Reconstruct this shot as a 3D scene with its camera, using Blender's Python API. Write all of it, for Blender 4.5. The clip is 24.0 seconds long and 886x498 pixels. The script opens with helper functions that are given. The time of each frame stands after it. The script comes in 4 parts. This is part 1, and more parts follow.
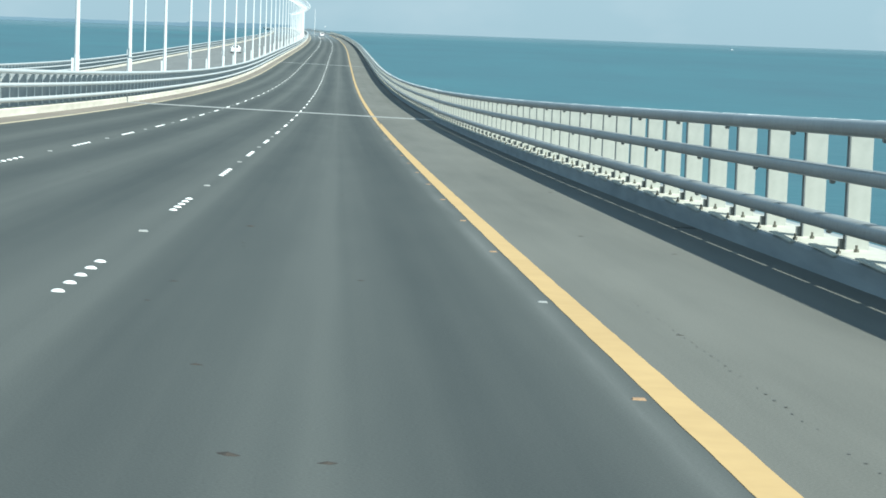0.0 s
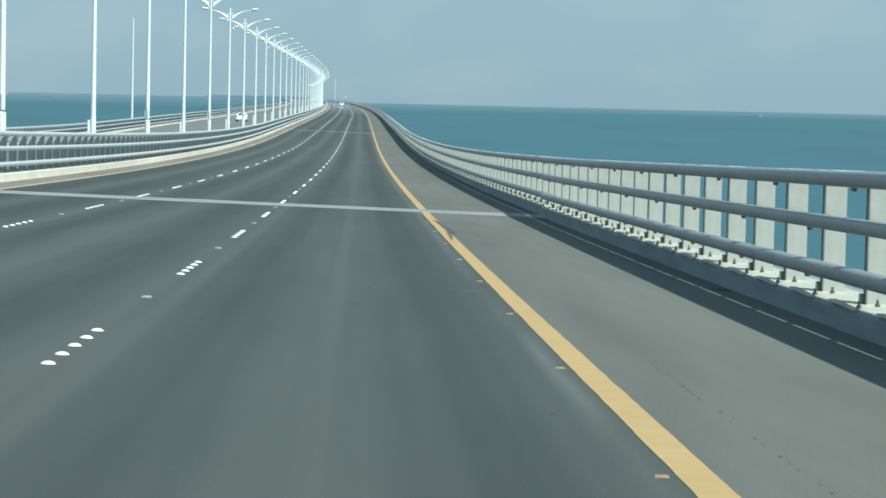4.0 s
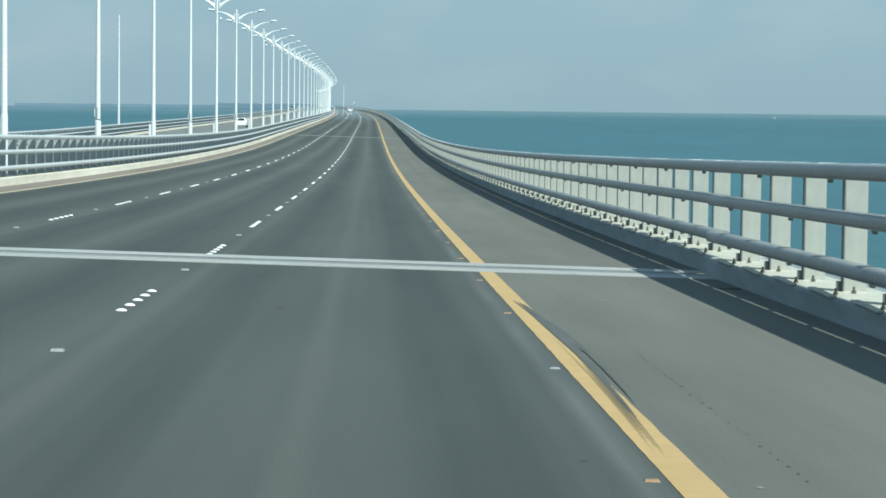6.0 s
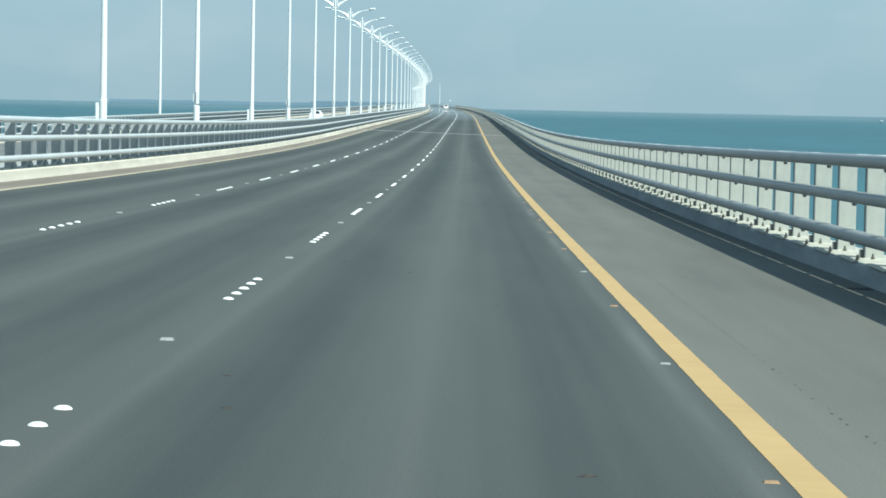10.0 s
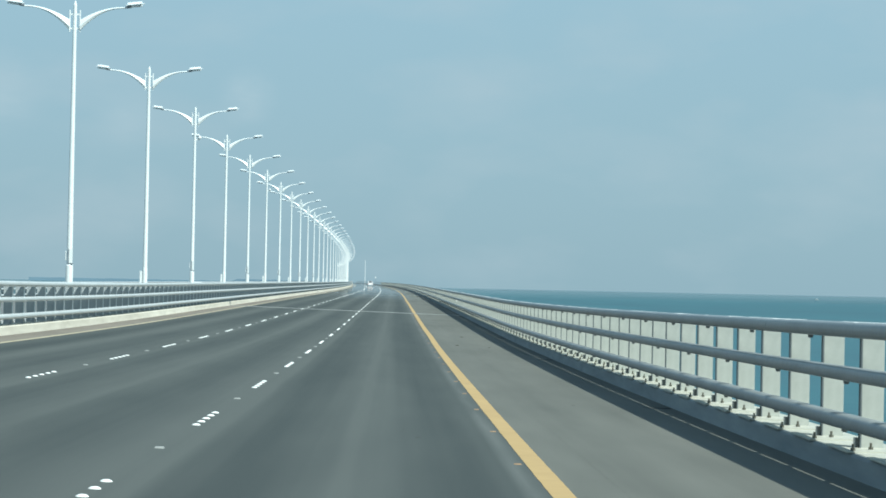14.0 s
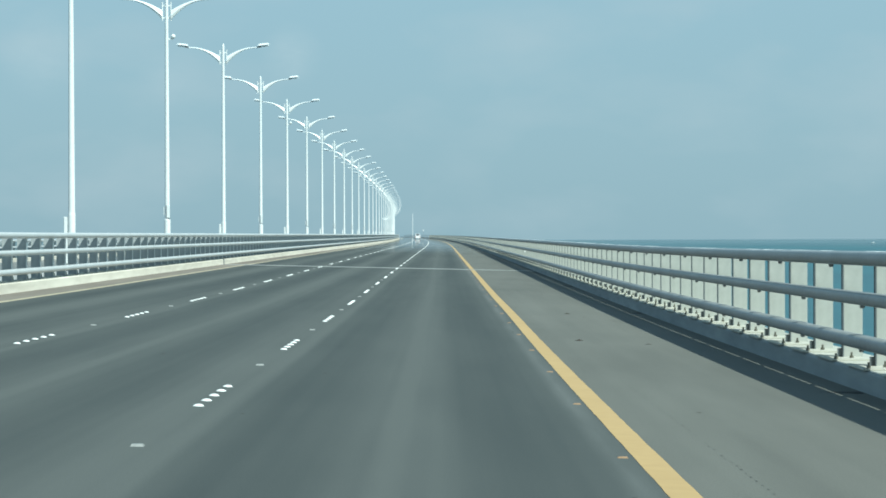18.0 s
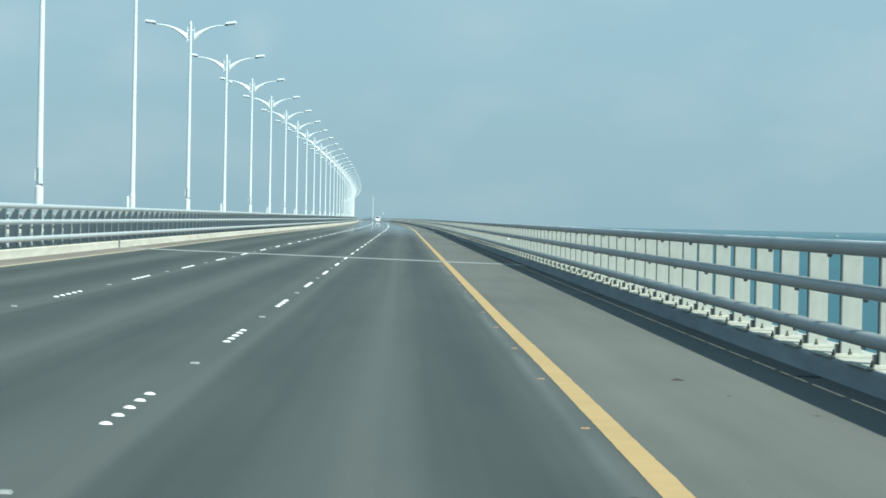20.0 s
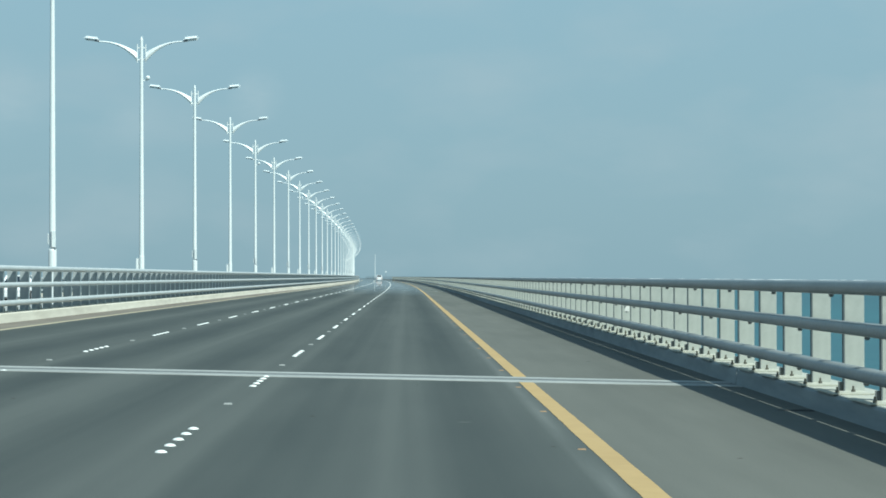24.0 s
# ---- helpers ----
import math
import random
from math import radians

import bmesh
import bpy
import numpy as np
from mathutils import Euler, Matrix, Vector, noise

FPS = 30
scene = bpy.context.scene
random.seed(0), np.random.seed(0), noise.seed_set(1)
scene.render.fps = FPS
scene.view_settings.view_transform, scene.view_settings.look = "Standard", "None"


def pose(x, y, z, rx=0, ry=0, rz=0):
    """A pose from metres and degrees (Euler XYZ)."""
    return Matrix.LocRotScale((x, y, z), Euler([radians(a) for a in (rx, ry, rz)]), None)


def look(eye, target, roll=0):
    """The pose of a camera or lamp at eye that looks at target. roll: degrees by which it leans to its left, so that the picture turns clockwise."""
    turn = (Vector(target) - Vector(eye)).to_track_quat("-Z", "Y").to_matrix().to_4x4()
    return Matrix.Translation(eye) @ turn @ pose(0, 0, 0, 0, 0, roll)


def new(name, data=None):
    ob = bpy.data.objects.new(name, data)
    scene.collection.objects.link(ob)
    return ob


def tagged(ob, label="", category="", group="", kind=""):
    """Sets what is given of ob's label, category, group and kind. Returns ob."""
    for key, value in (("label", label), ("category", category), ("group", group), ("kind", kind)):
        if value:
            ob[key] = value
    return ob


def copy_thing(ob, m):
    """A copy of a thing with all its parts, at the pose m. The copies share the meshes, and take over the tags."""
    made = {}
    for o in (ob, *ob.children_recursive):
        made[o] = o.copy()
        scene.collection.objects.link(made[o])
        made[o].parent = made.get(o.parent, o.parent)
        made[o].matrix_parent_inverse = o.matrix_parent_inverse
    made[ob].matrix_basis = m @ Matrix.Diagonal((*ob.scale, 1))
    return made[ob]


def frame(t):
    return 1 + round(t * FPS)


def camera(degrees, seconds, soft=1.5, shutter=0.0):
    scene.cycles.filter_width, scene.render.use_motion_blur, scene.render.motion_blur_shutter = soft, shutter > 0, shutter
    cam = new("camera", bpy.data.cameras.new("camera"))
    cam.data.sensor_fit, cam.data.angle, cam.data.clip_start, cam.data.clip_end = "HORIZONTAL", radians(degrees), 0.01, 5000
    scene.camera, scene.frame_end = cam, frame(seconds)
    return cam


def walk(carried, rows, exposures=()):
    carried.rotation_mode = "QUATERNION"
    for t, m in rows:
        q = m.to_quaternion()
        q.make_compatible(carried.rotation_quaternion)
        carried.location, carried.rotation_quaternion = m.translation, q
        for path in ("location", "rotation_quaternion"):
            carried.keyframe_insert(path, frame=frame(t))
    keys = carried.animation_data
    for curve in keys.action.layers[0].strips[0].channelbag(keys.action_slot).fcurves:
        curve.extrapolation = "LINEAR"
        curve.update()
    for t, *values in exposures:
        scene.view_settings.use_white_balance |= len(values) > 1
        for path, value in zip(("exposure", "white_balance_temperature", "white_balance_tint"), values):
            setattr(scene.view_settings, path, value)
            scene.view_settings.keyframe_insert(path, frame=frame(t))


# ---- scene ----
# A sea causeway: a straight deck that runs out of a long sag, three lanes each way.
# Places on it are given as s (metres along), q (metres to the right of the drive line) and dz.

SAG_END, SAG_SLOPE = 345.0, -0.0305
BEND_START, BEND_RADIUS = 560.0, 39150.0
FALL = -0.024          # crossfall of the carriageway towards the right
SEA_Z = -15.0


def heading(s):
    return max(0.0, s - BEND_START) / BEND_RADIUS


def line_z(s):
    if s < SAG_END:
        return SAG_SLOPE * (s - s * s / (2 * SAG_END))
    return SAG_SLOPE * SAG_END / 2


def place(s, q=0.0, dz=0.0):
    """The point s along and q across the drive line, dz over the line's own height."""
    d, a = max(0.0, s - BEND_START), heading(s)
    x, y = -d * d / (2 * BEND_RADIUS), s
    return Vector((x + q * math.cos(a), y + q * math.sin(a), line_z(s) + dz))


def surface(q):
    """Height of the paving at q over the drive line."""
    if q > -12.5:
        return FALL * q
    return FALL * (-25.0 - q)


# ---- camera: seconds, s, q, height over the paving, yaw, pitch, roll ----
DRIVE = [
    (0.0, 2.13, -0.153, 1.451, -2.528, -5.100, 2.07),
    (0.5, 9.70, -0.160, 1.472, -3.760, -5.145, 1.53),
    (1.0, 17.28, -0.200, 1.467, -3.645, -4.140, 1.55),
    (1.5, 24.88, -0.230, 1.462, -2.895, -3.545, 1.81),
    (2.0, 32.48, -0.260, 1.457, -2.406, -3.636, 2.16),
    (2.5, 40.08, -0.200, 1.456, -2.309, -4.256, 2.66),
    (4.5, 70.60, 0.020, 1.452, -1.951, -3.127, 0.77),
    (5.0, 78.17, 0.070, 1.451, -2.016, -2.931, 0.47),
    (5.5, 85.83, 0.100, 1.444, -1.725, -2.961, 0.56),
    (6.0, 93.43, 0.130, 1.437, -1.696, -3.350, 0.65),
    (6.5, 100.92, 0.110, 1.447, -1.776, -3.297, 0.57),
    (7.0, 108.40, 0.090, 1.457, -1.530, -3.146, 0.59),
    (7.5, 115.86, 0.040, 1.457, -1.152, -3.238, 0.86),
    (8.0, 123.33, -0.010, 1.456, -0.806, -3.592, 1.33),
    (8.5, 130.84, -0.010, 1.460, -0.664, -3.802, 1.50),
    (9.0, 138.45, -0.020, 1.463, -0.326, -4.375, 1.38),
    (9.5, 145.85, 0.020, 1.476, 0.142, -4.094, 1.49),
    (10.0, 153.51, 0.023, 1.470, 0.495, -3.384, 1.16),
    (10.5, 166.80, 0.077, 1.474, 0.945, -2.885, 0.62),
    (11.0, 182.90, 0.137, 1.487, 1.113, -1.448, 0.95),
    (11.5, 193.00, 0.207, 1.503, 0.791, -0.454, 1.04),
    (13.5, 223.20, 0.258, 1.503, -1.426, 1.209, 0.35),
    (14.0, 230.60, 0.197, 1.501, -1.113, 0.764, 1.18),
    (14.5, 237.60, 0.102, 1.496, -0.483, 0.145, 2.19),
    (15.0, 243.90, 0.091, 1.513, -0.033, 0.241, 2.39),
    (15.5, 245.60, 0.081, 1.511, -0.138, 0.910, 1.70),
    (16.0, 246.40, 0.089, 1.477, 0.579, 0.967, 0.45),
    (16.5, 251.13, 0.061, 1.470, 1.378, 0.199, 0.12),
    (17.0, 258.26, 0.100, 1.480, 1.023, -0.320, -0.19),
    (17.5, 265.52, 0.120, 1.473, 0.618, -0.148, -0.18),
    (18.0, 272.96, 0.150, 1.466, -0.015, -0.334, -0.16),
    (18.5, 280.11, 0.130, 1.472, -0.378, -0.393, 0.06),
    (19.0, 287.32, 0.106, 1.467, -0.671, -0.389, 0.928),
    (19.5, 294.52, 0.060, 1.476, -1.006, -0.679, 1.26),
    (21.5, 323.83, -0.140, 1.470, -0.604, -0.709, 0.28),
    (22.0, 331.00, -0.190, 1.468, -0.610, -0.187, 0.26),
    (22.5, 338.11, -0.170, 1.465, -0.469, 0.199, 0.25),
    (23.0, 345.20, -0.140, 1.462, -0.360, 0.715, 0.14),
    (23.5, 352.27, -0.110, 1.457, -0.545, 0.886, 0.07),
    (24.0, 359.31, -0.080, 1.453, -0.859, 0.633, -0.10),
]


def seat(s, q, up, yaw, pitch, roll):
    eye = place(s, q, surface(q) + up)
    a, b = radians(yaw), radians(pitch)
    way = Vector((-math.sin(a) * math.cos(b), math.cos(a) * math.cos(b), math.sin(b)))
    return look(eye, eye + way * 100.0, roll)


EXPOSURES = [(t, e, k, g) for t, e, k, g in (
    (0.0, 0.49, 6290, 6.9), (1.0, 0.28, 6230, 4.9), (2.0, 0.18, 6210, 4.4), (2.5, 0.1, 6210, 4.4), (5.0, 0.12, 6210, 4.4), (6.0, 0.1, 6210, 4.4), (7.0, 0.19, 6210, 4.4),
    (8.0, 0.24, 6230, 5.4), (9.0, 0.45, 6290, 6.9), (10.0, 0.25, 6230, 5.4), (10.5, 0.24, 6220, 5.0), (11.0, 0.09, 6200, 4.4), (14.0, 0.11, 6170, 4.6), (15.0, 0.19, 6190, 5.1), (16.0, 0.14, 6190, 4.1),
    (17.0, 0.11, 6130, 1.2), (18.0, 0.12, 6120, 1.2), (19.0, 0.15, 6130, 1.7), (22.0, 0.19, 6130, 1.7), (23.0, 0.03, 6120, 1.2), (24.0, -0.03, 6100, 1))]
cam = camera(20.19, 24.0, soft=1.7)
walk(cam, [(row[0], seat(*row[1:])) for row in DRIVE], EXPOSURES)

# ---- daylight ----
SUN_HEIGHT, SUN_SIDE = radians(48.2), radians(42)   # SUN_SIDE: how far it stands to the right of straight behind
to_sun = Vector((math.sin(SUN_SIDE) * math.cos(SUN_HEIGHT), -math.cos(SUN_SIDE) * math.cos(SUN_HEIGHT), math.sin(SUN_HEIGHT)))
sun = new("sun", bpy.data.lights.new("sun", "SUN"))
sun.data.energy, sun.data.angle, sun.data.color = 5.9, radians(0.75), (0.93, 0.955, 0.885)
sun.matrix_world = look(to_sun * 100, (0, 0, 0))

world = bpy.data.worlds.new("hazy_day")
scene.world = world
world.use_nodes = True
wn, wl = world.node_tree.nodes, world.node_tree.links
sky = wn.new("ShaderNodeTexSky")
sky.sky_type, sky.sun_disc = "NISHITA", False
sky.sun_elevation, sky.sun_rotation = SUN_HEIGHT, math.pi - SUN_SIDE
sky.air_density, sky.dust_density, sky.ozone_density, sky.altitude = 1.0, 1.2, 2.5, 10
haze = wn.new("ShaderNodeMix")
haze.data_type = "RGBA"
haze.inputs["Factor"].default_value = 0.92
# the haze layer: greyer low over the sea, clearer above
height, rise, layer = wn.new("ShaderNodeSeparateXYZ"), wn.new("ShaderNodeMapRange"), wn.new("ShaderNodeMix")
bearing = wn.new("ShaderNodeTexCoord")
wl.new(bearing.outputs["Generated"], height.inputs[0])
rise.inputs["From Min"].default_value, rise.inputs["From Max"].default_value = -0.01, 0.13
wl.new(height.outputs["Z"], rise.inputs["Value"])
layer.data_type = "RGBA"
layer.inputs["A"].default_value, layer.inputs["B"].default_value = (3.27, 4.76, 5.46, 1), (3.66, 5.5, 6.47, 1)
wl.new(rise.outputs[0], layer.inputs["Factor"])
# overhead the haze thins out to a deeper blue
climb, dome = wn.new("ShaderNodeMapRange"), wn.new("ShaderNodeMix")
climb.inputs["From Min"].default_value, climb.inputs["From Max"].default_value = 0.13, 0.75
wl.new(height.outputs["Z"], climb.inputs["Value"])
dome.data_type = "RGBA"
dome.inputs["B"].default_value = (2.2, 4.0, 5.9, 1)
wl.new(climb.outputs[0], dome.inputs["Factor"])
wl.new(layer.outputs["Result"], dome.inputs["A"])
wl.new(dome.outputs["Result"], haze.inputs["B"])
wl.new(sky.outputs[0], haze.inputs["A"])
veil, soft_cloud = wn.new("ShaderNodeTexNoise"), wn.new("ShaderNodeMix")
veil.inputs["Scale"].default_value, veil.inputs["Detail"].default_value = 13.0, 4.0
flat, ways = wn.new("ShaderNodeMapping"), wn.new("ShaderNodeTexCoord")
flat.inputs["Scale"].default_value = (1, 1, 2.2)
wl.new(ways.outputs["Generated"], flat.inputs["Vector"])
wl.new(flat.outputs[0], veil.inputs["Vector"])
thin = wn.new("ShaderNodeMapRange")
thin.inputs["From Min"].default_value, thin.inputs["From Max"].default_value = 0.48, 0.80
thin.inputs["To Min"].default_value, thin.inputs["To Max"].default_value = 0.0, 0.42
wl.new(veil.outputs[0], thin.inputs["Value"])
soft_cloud.data_type = "RGBA"
soft_cloud.inputs["B"].default_value = (5.1, 6.0, 6.5, 1)
wl.new(thin.outputs[0], soft_cloud.inputs["Factor"])
wl.new(haze.outputs["Result"], soft_cloud.inputs["A"])
# two faint wisps that stand low over the road
sky_out = soft_cloud.outputs["Result"]
for az, up, size, amount in ((3.45, 4.15, 0.85, 0.62), (9.1, 4.1, 1.25, 0.5), (6.2, 3.6, 0.9, 0.3)):
    away, fade, torn, both, puff = (wn.new(k) for k in ("ShaderNodeVectorMath", "ShaderNodeMapRange", "ShaderNodeTexNoise", "ShaderNodeMath", "ShaderNodeMix"))
    away.operation = "DISTANCE"
    away.inputs[1].default_value = (-math.sin(radians(az)) * math.cos(radians(up)), math.cos(radians(az)) * math.cos(radians(up)), math.sin(radians(up)))
    wl.new(ways.outputs["Generated"], away.inputs[0])
    fade.interpolation_type = "SMOOTHSTEP"
    fade.inputs["From Min"].default_value, fade.inputs["From Max"].default_value = 0.0, radians(size)
    fade.inputs["To Min"].default_value, fade.inputs["To Max"].default_value = amount, 0.0
    wl.new(away.outputs["Value"], fade.inputs["Value"])
    torn.inputs["Scale"].default_value, torn.inputs["Detail"].default_value = 90.0, 5.0
    wl.new(flat.outputs[0], torn.inputs["Vector"])
    both.operation = "MULTIPLY"
    wl.new(fade.outputs[0], both.inputs[0])
    wl.new(torn.outputs[0], both.inputs[1])
    puff.data_type = "RGBA"
    puff.inputs["B"].default_value = (5.4, 6.5, 7.0, 1)
    wl.new(both.outputs[0], puff.inputs["Factor"])
    wl.new(sky_out, puff.inputs["A"])
    sky_out = puff.outputs["Result"]
wl.new(sky_out, wn["Background"].inputs["Color"])
wn["Background"].inputs["Strength"].default_value = 0.092


# ---- materials ----
def material(name, colour, rough=0.6, metal=0.0, specular=0.5):
    m = bpy.data.materials.new(name)
    m.use_nodes = True
    b = m.node_tree.nodes["Principled BSDF"]
    b.inputs["Base Color"].default_value = (*colour, 1)
    b.inputs["Roughness"].default_value = rough
    b.inputs["Metallic"].default_value = metal
    b.inputs["Specular IOR Level"].default_value = specular
    return m


def textured(name, dark, light, scales, rough=0.7, metal=0.0, specular=0.4, bump=0.0, coords="Object", stretch=(1, 1, 1), detail=6.0):
    """A surface whose colour wanders between two tones at two sizes, with fine relief."""
    m = material(name, light, rough, metal, specular)
    n, l = m.node_tree.nodes, m.node_tree.links
    b = n["Principled BSDF"]
    tc, mp = n.new("ShaderNodeTexCoord"), n.new("ShaderNodeMapping")
    mp.inputs["Scale"].default_value = stretch
    l.new(tc.outputs[coords], mp.inputs["Vector"])
    big, fine = n.new("ShaderNodeTexNoise"), n.new("ShaderNodeTexNoise")
    for t, sc in ((big, scales[0]), (fine, scales[1])):
        t.inputs["Scale"].default_value, t.inputs["Detail"].default_value = sc, detail
        l.new(mp.outputs[0], t.inputs["Vector"])
    add = n.new("ShaderNodeMath")
    add.operation = "MULTIPLY_ADD"
    l.new(fine.outputs[0], add.inputs[0])
    add.inputs[1].default_value = 0.5
    half = n.new("ShaderNodeMath")
    half.operation = "MULTIPLY"
    half.inputs[1].default_value = 0.5
    l.new(big.outputs[0], half.inputs[0])
    l.new(half.outputs[0], add.inputs[2])
    ramp = n.new("ShaderNodeValToRGB")
    ramp.color_ramp.elements[0].position, ramp.color_ramp.elements[1].position = 0.35, 0.65
    ramp.color_ramp.elements[0].color, ramp.color_ramp.elements[1].color = (*dark, 1), (*light, 1)
    l.new(add.outputs[0], ramp.inputs[0])
    l.new(ramp.outputs[0], b.inputs["Base Color"])
    if bump:
        bp = n.new("ShaderNodeBump")
        bp.inputs["Strength"].default_value, bp.inputs["Distance"].default_value = bump, 0.01
        l.new(fine.outputs[0], bp.inputs["Height"])
        l.new(bp.outputs[0], b.inputs["Normal"])
    return m


def paving(name, dark, light, tracks=False):
    """Asphalt in strip coordinates (u across, v along, both in metres): long wheel streaks, blotches and grain."""
    m = material(name, light, 0.85, 0.0, 0.25)
    n, l = m.node_tree.nodes, m.node_tree.links
    b = n["Principled BSDF"]
    uv = n.new("ShaderNodeUVMap")

    def wave(scale, stretch, detail):
        mp, t = n.new("ShaderNodeMapping"), n.new("ShaderNodeTexNoise")
        mp.inputs["Scale"].default_value = stretch
        l.new(uv.outputs[0], mp.inputs["Vector"])
        l.new(mp.outputs[0], t.inputs["Vector"])
        t.inputs["Scale"].default_value, t.inputs["Detail"].default_value = scale, detail
        return t.outputs[0]

    def math_node(op, a, c):
        k = n.new("ShaderNodeMath")
        k.operation = op
        for i, v in enumerate((a, c)):
            if isinstance(v, (int, float)):
                k.inputs[i].default_value = v
            else:
                l.new(v, k.inputs[i])
        return k.outputs[0]

    streak = wave(1.0, (1.1, 0.006, 1), 3)
    thin = wave(1.0, (5.0, 0.02, 1), 2)
    blotch = wave(0.25, (1.6, 0.14, 1), 5)
    if tracks:
        split = n.new("ShaderNodeSeparateXYZ")
        l.new(uv.outputs[0], split.inputs[0])
        turn = math_node("MULTIPLY", math_node("ADD", split.outputs[0], 0.22), 2 * math.pi / 1.835)
        rib = math_node("MULTIPLY", math_node("ADD", math_node("COSINE", turn, 0.0), 1.0), 0.5)
        streak = math_node("ADD", math_node("MULTIPLY", streak, 0.62), math_node("MULTIPLY", rib, 0.38))
    share = (0.46, 0.16, 0.38) if tracks else (0.18, 0.10, 0.72)
    blotch = math_node("ADD", math_node("MULTIPLY", blotch, 0.6), math_node("MULTIPLY", wave(1.3, (1.2, 0.13, 1), 6), 0.4))
    mix = math_node("ADD", math_node("MULTIPLY", streak, share[0]), math_node("ADD", math_node("MULTIPLY", thin, share[1]), math_node("MULTIPLY", blotch, share[2])))
    if tracks:
        # the paving seams beside the lane lines are a shade paler
        for seam in (-1.76, -5.45):
            off = math_node("ABSOLUTE", math_node("SUBTRACT", split.outputs[0], seam), 0.0)
            mix = math_node("ADD", mix, math_node("MULTIPLY", math_node("MAXIMUM", math_node("SUBTRACT", 1.0, math_node("MULTIPLY", off, 7.0)), 0.0), 0.12))
        # and so is a narrow strip along the middle of each lane, between the wheel tracks
        for strip_q in (-0.22, -3.9, -7.6):
            off = math_node("ABSOLUTE", math_node("SUBTRACT", split.outputs[0], strip_q), 0.0)
            worn = math_node("MULTIPLY", math_node("MAXIMUM", math_node("SUBTRACT", 1.0, math_node("MULTIPLY", off, 6.5)), 0.0), math_node("MULTIPLY", wave(1.0, (0.3, 0.02, 1), 3), 0.17))
            mix = math_node("ADD", mix, worn)
    ramp = n.new("ShaderNodeValToRGB")
    ramp.color_ramp.elements[0].position, ramp.color_ramp.elements[1].position = 0.36, 0.64
    ramp.color_ramp.elements[0].color, ramp.color_ramp.elements[1].color = (*dark, 1), (*light, 1)
    l.new(mix, ramp.inputs[0])
    colour = ramp.outputs[0]
    if tracks:
        # pale dust swept against the edge line, in broken patches
        near = math_node("SUBTRACT", 1.0, math_node("MULTIPLY", math_node("ABSOLUTE", math_node("SUBTRACT", split.outputs[0], 1.34), 0.0), 8.0))
        patch = n.new("ShaderNodeMapRange")
        patch.inputs["From Min"].default_value, patch.inputs["From Max"].default_value = 0.30, 0.75
        l.new(wave(1.0, (2.5, 0.16, 1), 4), patch.inputs["Value"])
        amount = math_node("MULTIPLY", math_node("MAXIMUM", near, 0.0), patch.outputs[0])
        dust = n.new("ShaderNodeMix")
        dust.data_type = "RGBA"
        dust.inputs["B"].default_value = (0.21, 0.215, 0.20, 1)
        l.new(math_node("MULTIPLY", amount, 0.4), dust.inputs["Factor"])
        l.new(colour, dust.inputs["A"])
        colour = dust.outputs["Result"]
    speck = wave(60.0, (1, 1, 1), 2)
    tone = n.new("ShaderNodeMapRange")
    tone.inputs["From Min"].default_value, tone.inputs["From Max"].default_value = 0.3, 0.7
    tone.inputs["To Min"].default_value, tone.inputs["To Max"].default_value = 0.88, 1.12
    l.new(speck, tone.inputs["Value"])
    mul = n.new("ShaderNodeMix")
    mul.data_type, mul.blend_type = "RGBA", "MULTIPLY"
    mul.inputs["Factor"].default_value = 1.0
    l.new(colour, mul.inputs["A"])
    grain = tone.outputs[0]
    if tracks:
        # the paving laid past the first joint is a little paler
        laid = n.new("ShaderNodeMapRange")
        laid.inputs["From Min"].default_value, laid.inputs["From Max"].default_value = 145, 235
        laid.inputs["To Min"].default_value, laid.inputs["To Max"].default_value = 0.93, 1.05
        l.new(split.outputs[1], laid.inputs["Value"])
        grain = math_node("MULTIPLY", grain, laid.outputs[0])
    l.new(grain, mul.inputs["B"])
    l.new(mul.outputs["Result"], b.inputs["Base Color"])
    bp = n.new("ShaderNodeBump")
    bp.inputs["Strength"].default_value, bp.inputs["Distance"].default_value = 0.2, 0.01
    l.new(speck, bp.inputs["Height"])
    l.new(bp.outputs[0], b.inputs["Normal"])
    # hot paving mirrors the sky at the flattest angles
    edge, gloss = n.new("ShaderNodeLayerWeight"), n.new("ShaderNodeMapRange")
    edge.inputs["Blend"].default_value = 0.5
    gloss.interpolation_type = "SMOOTHSTEP"
    gloss.inputs["From Min"].default_value, gloss.inputs["From Max"].default_value = 0.9915, 0.9975
    gloss.inputs["To Max"].default_value = 0.75
    l.new(edge.outputs["Facing"], gloss.inputs["Value"])
    l.new(gloss.outputs[0], b.inputs["Coat Weight"])
    b.inputs["Coat Roughness"].default_value = 0.03
    return m


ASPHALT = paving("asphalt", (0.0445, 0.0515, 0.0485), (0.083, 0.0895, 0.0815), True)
SHOULDER = paving("shoulder_asphalt", (0.096, 0.097, 0.083), (0.148, 0.147, 0.126))
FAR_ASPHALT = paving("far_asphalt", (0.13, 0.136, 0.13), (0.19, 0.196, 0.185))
SAND = paving("dusty_asphalt", (0.145, 0.128, 0.106), (0.24, 0.21, 0.173))
YELLOW = textured("yellow_line_paint", (0.40, 0.266, 0.113), (0.45, 0.304, 0.132), (0.7, 5), 0.75)
FADED_YELLOW = textured("faded_yellow_paint", (0.34, 0.29, 0.19), (0.46, 0.40, 0.28), (0.7, 6), 0.8, bump=0.2)
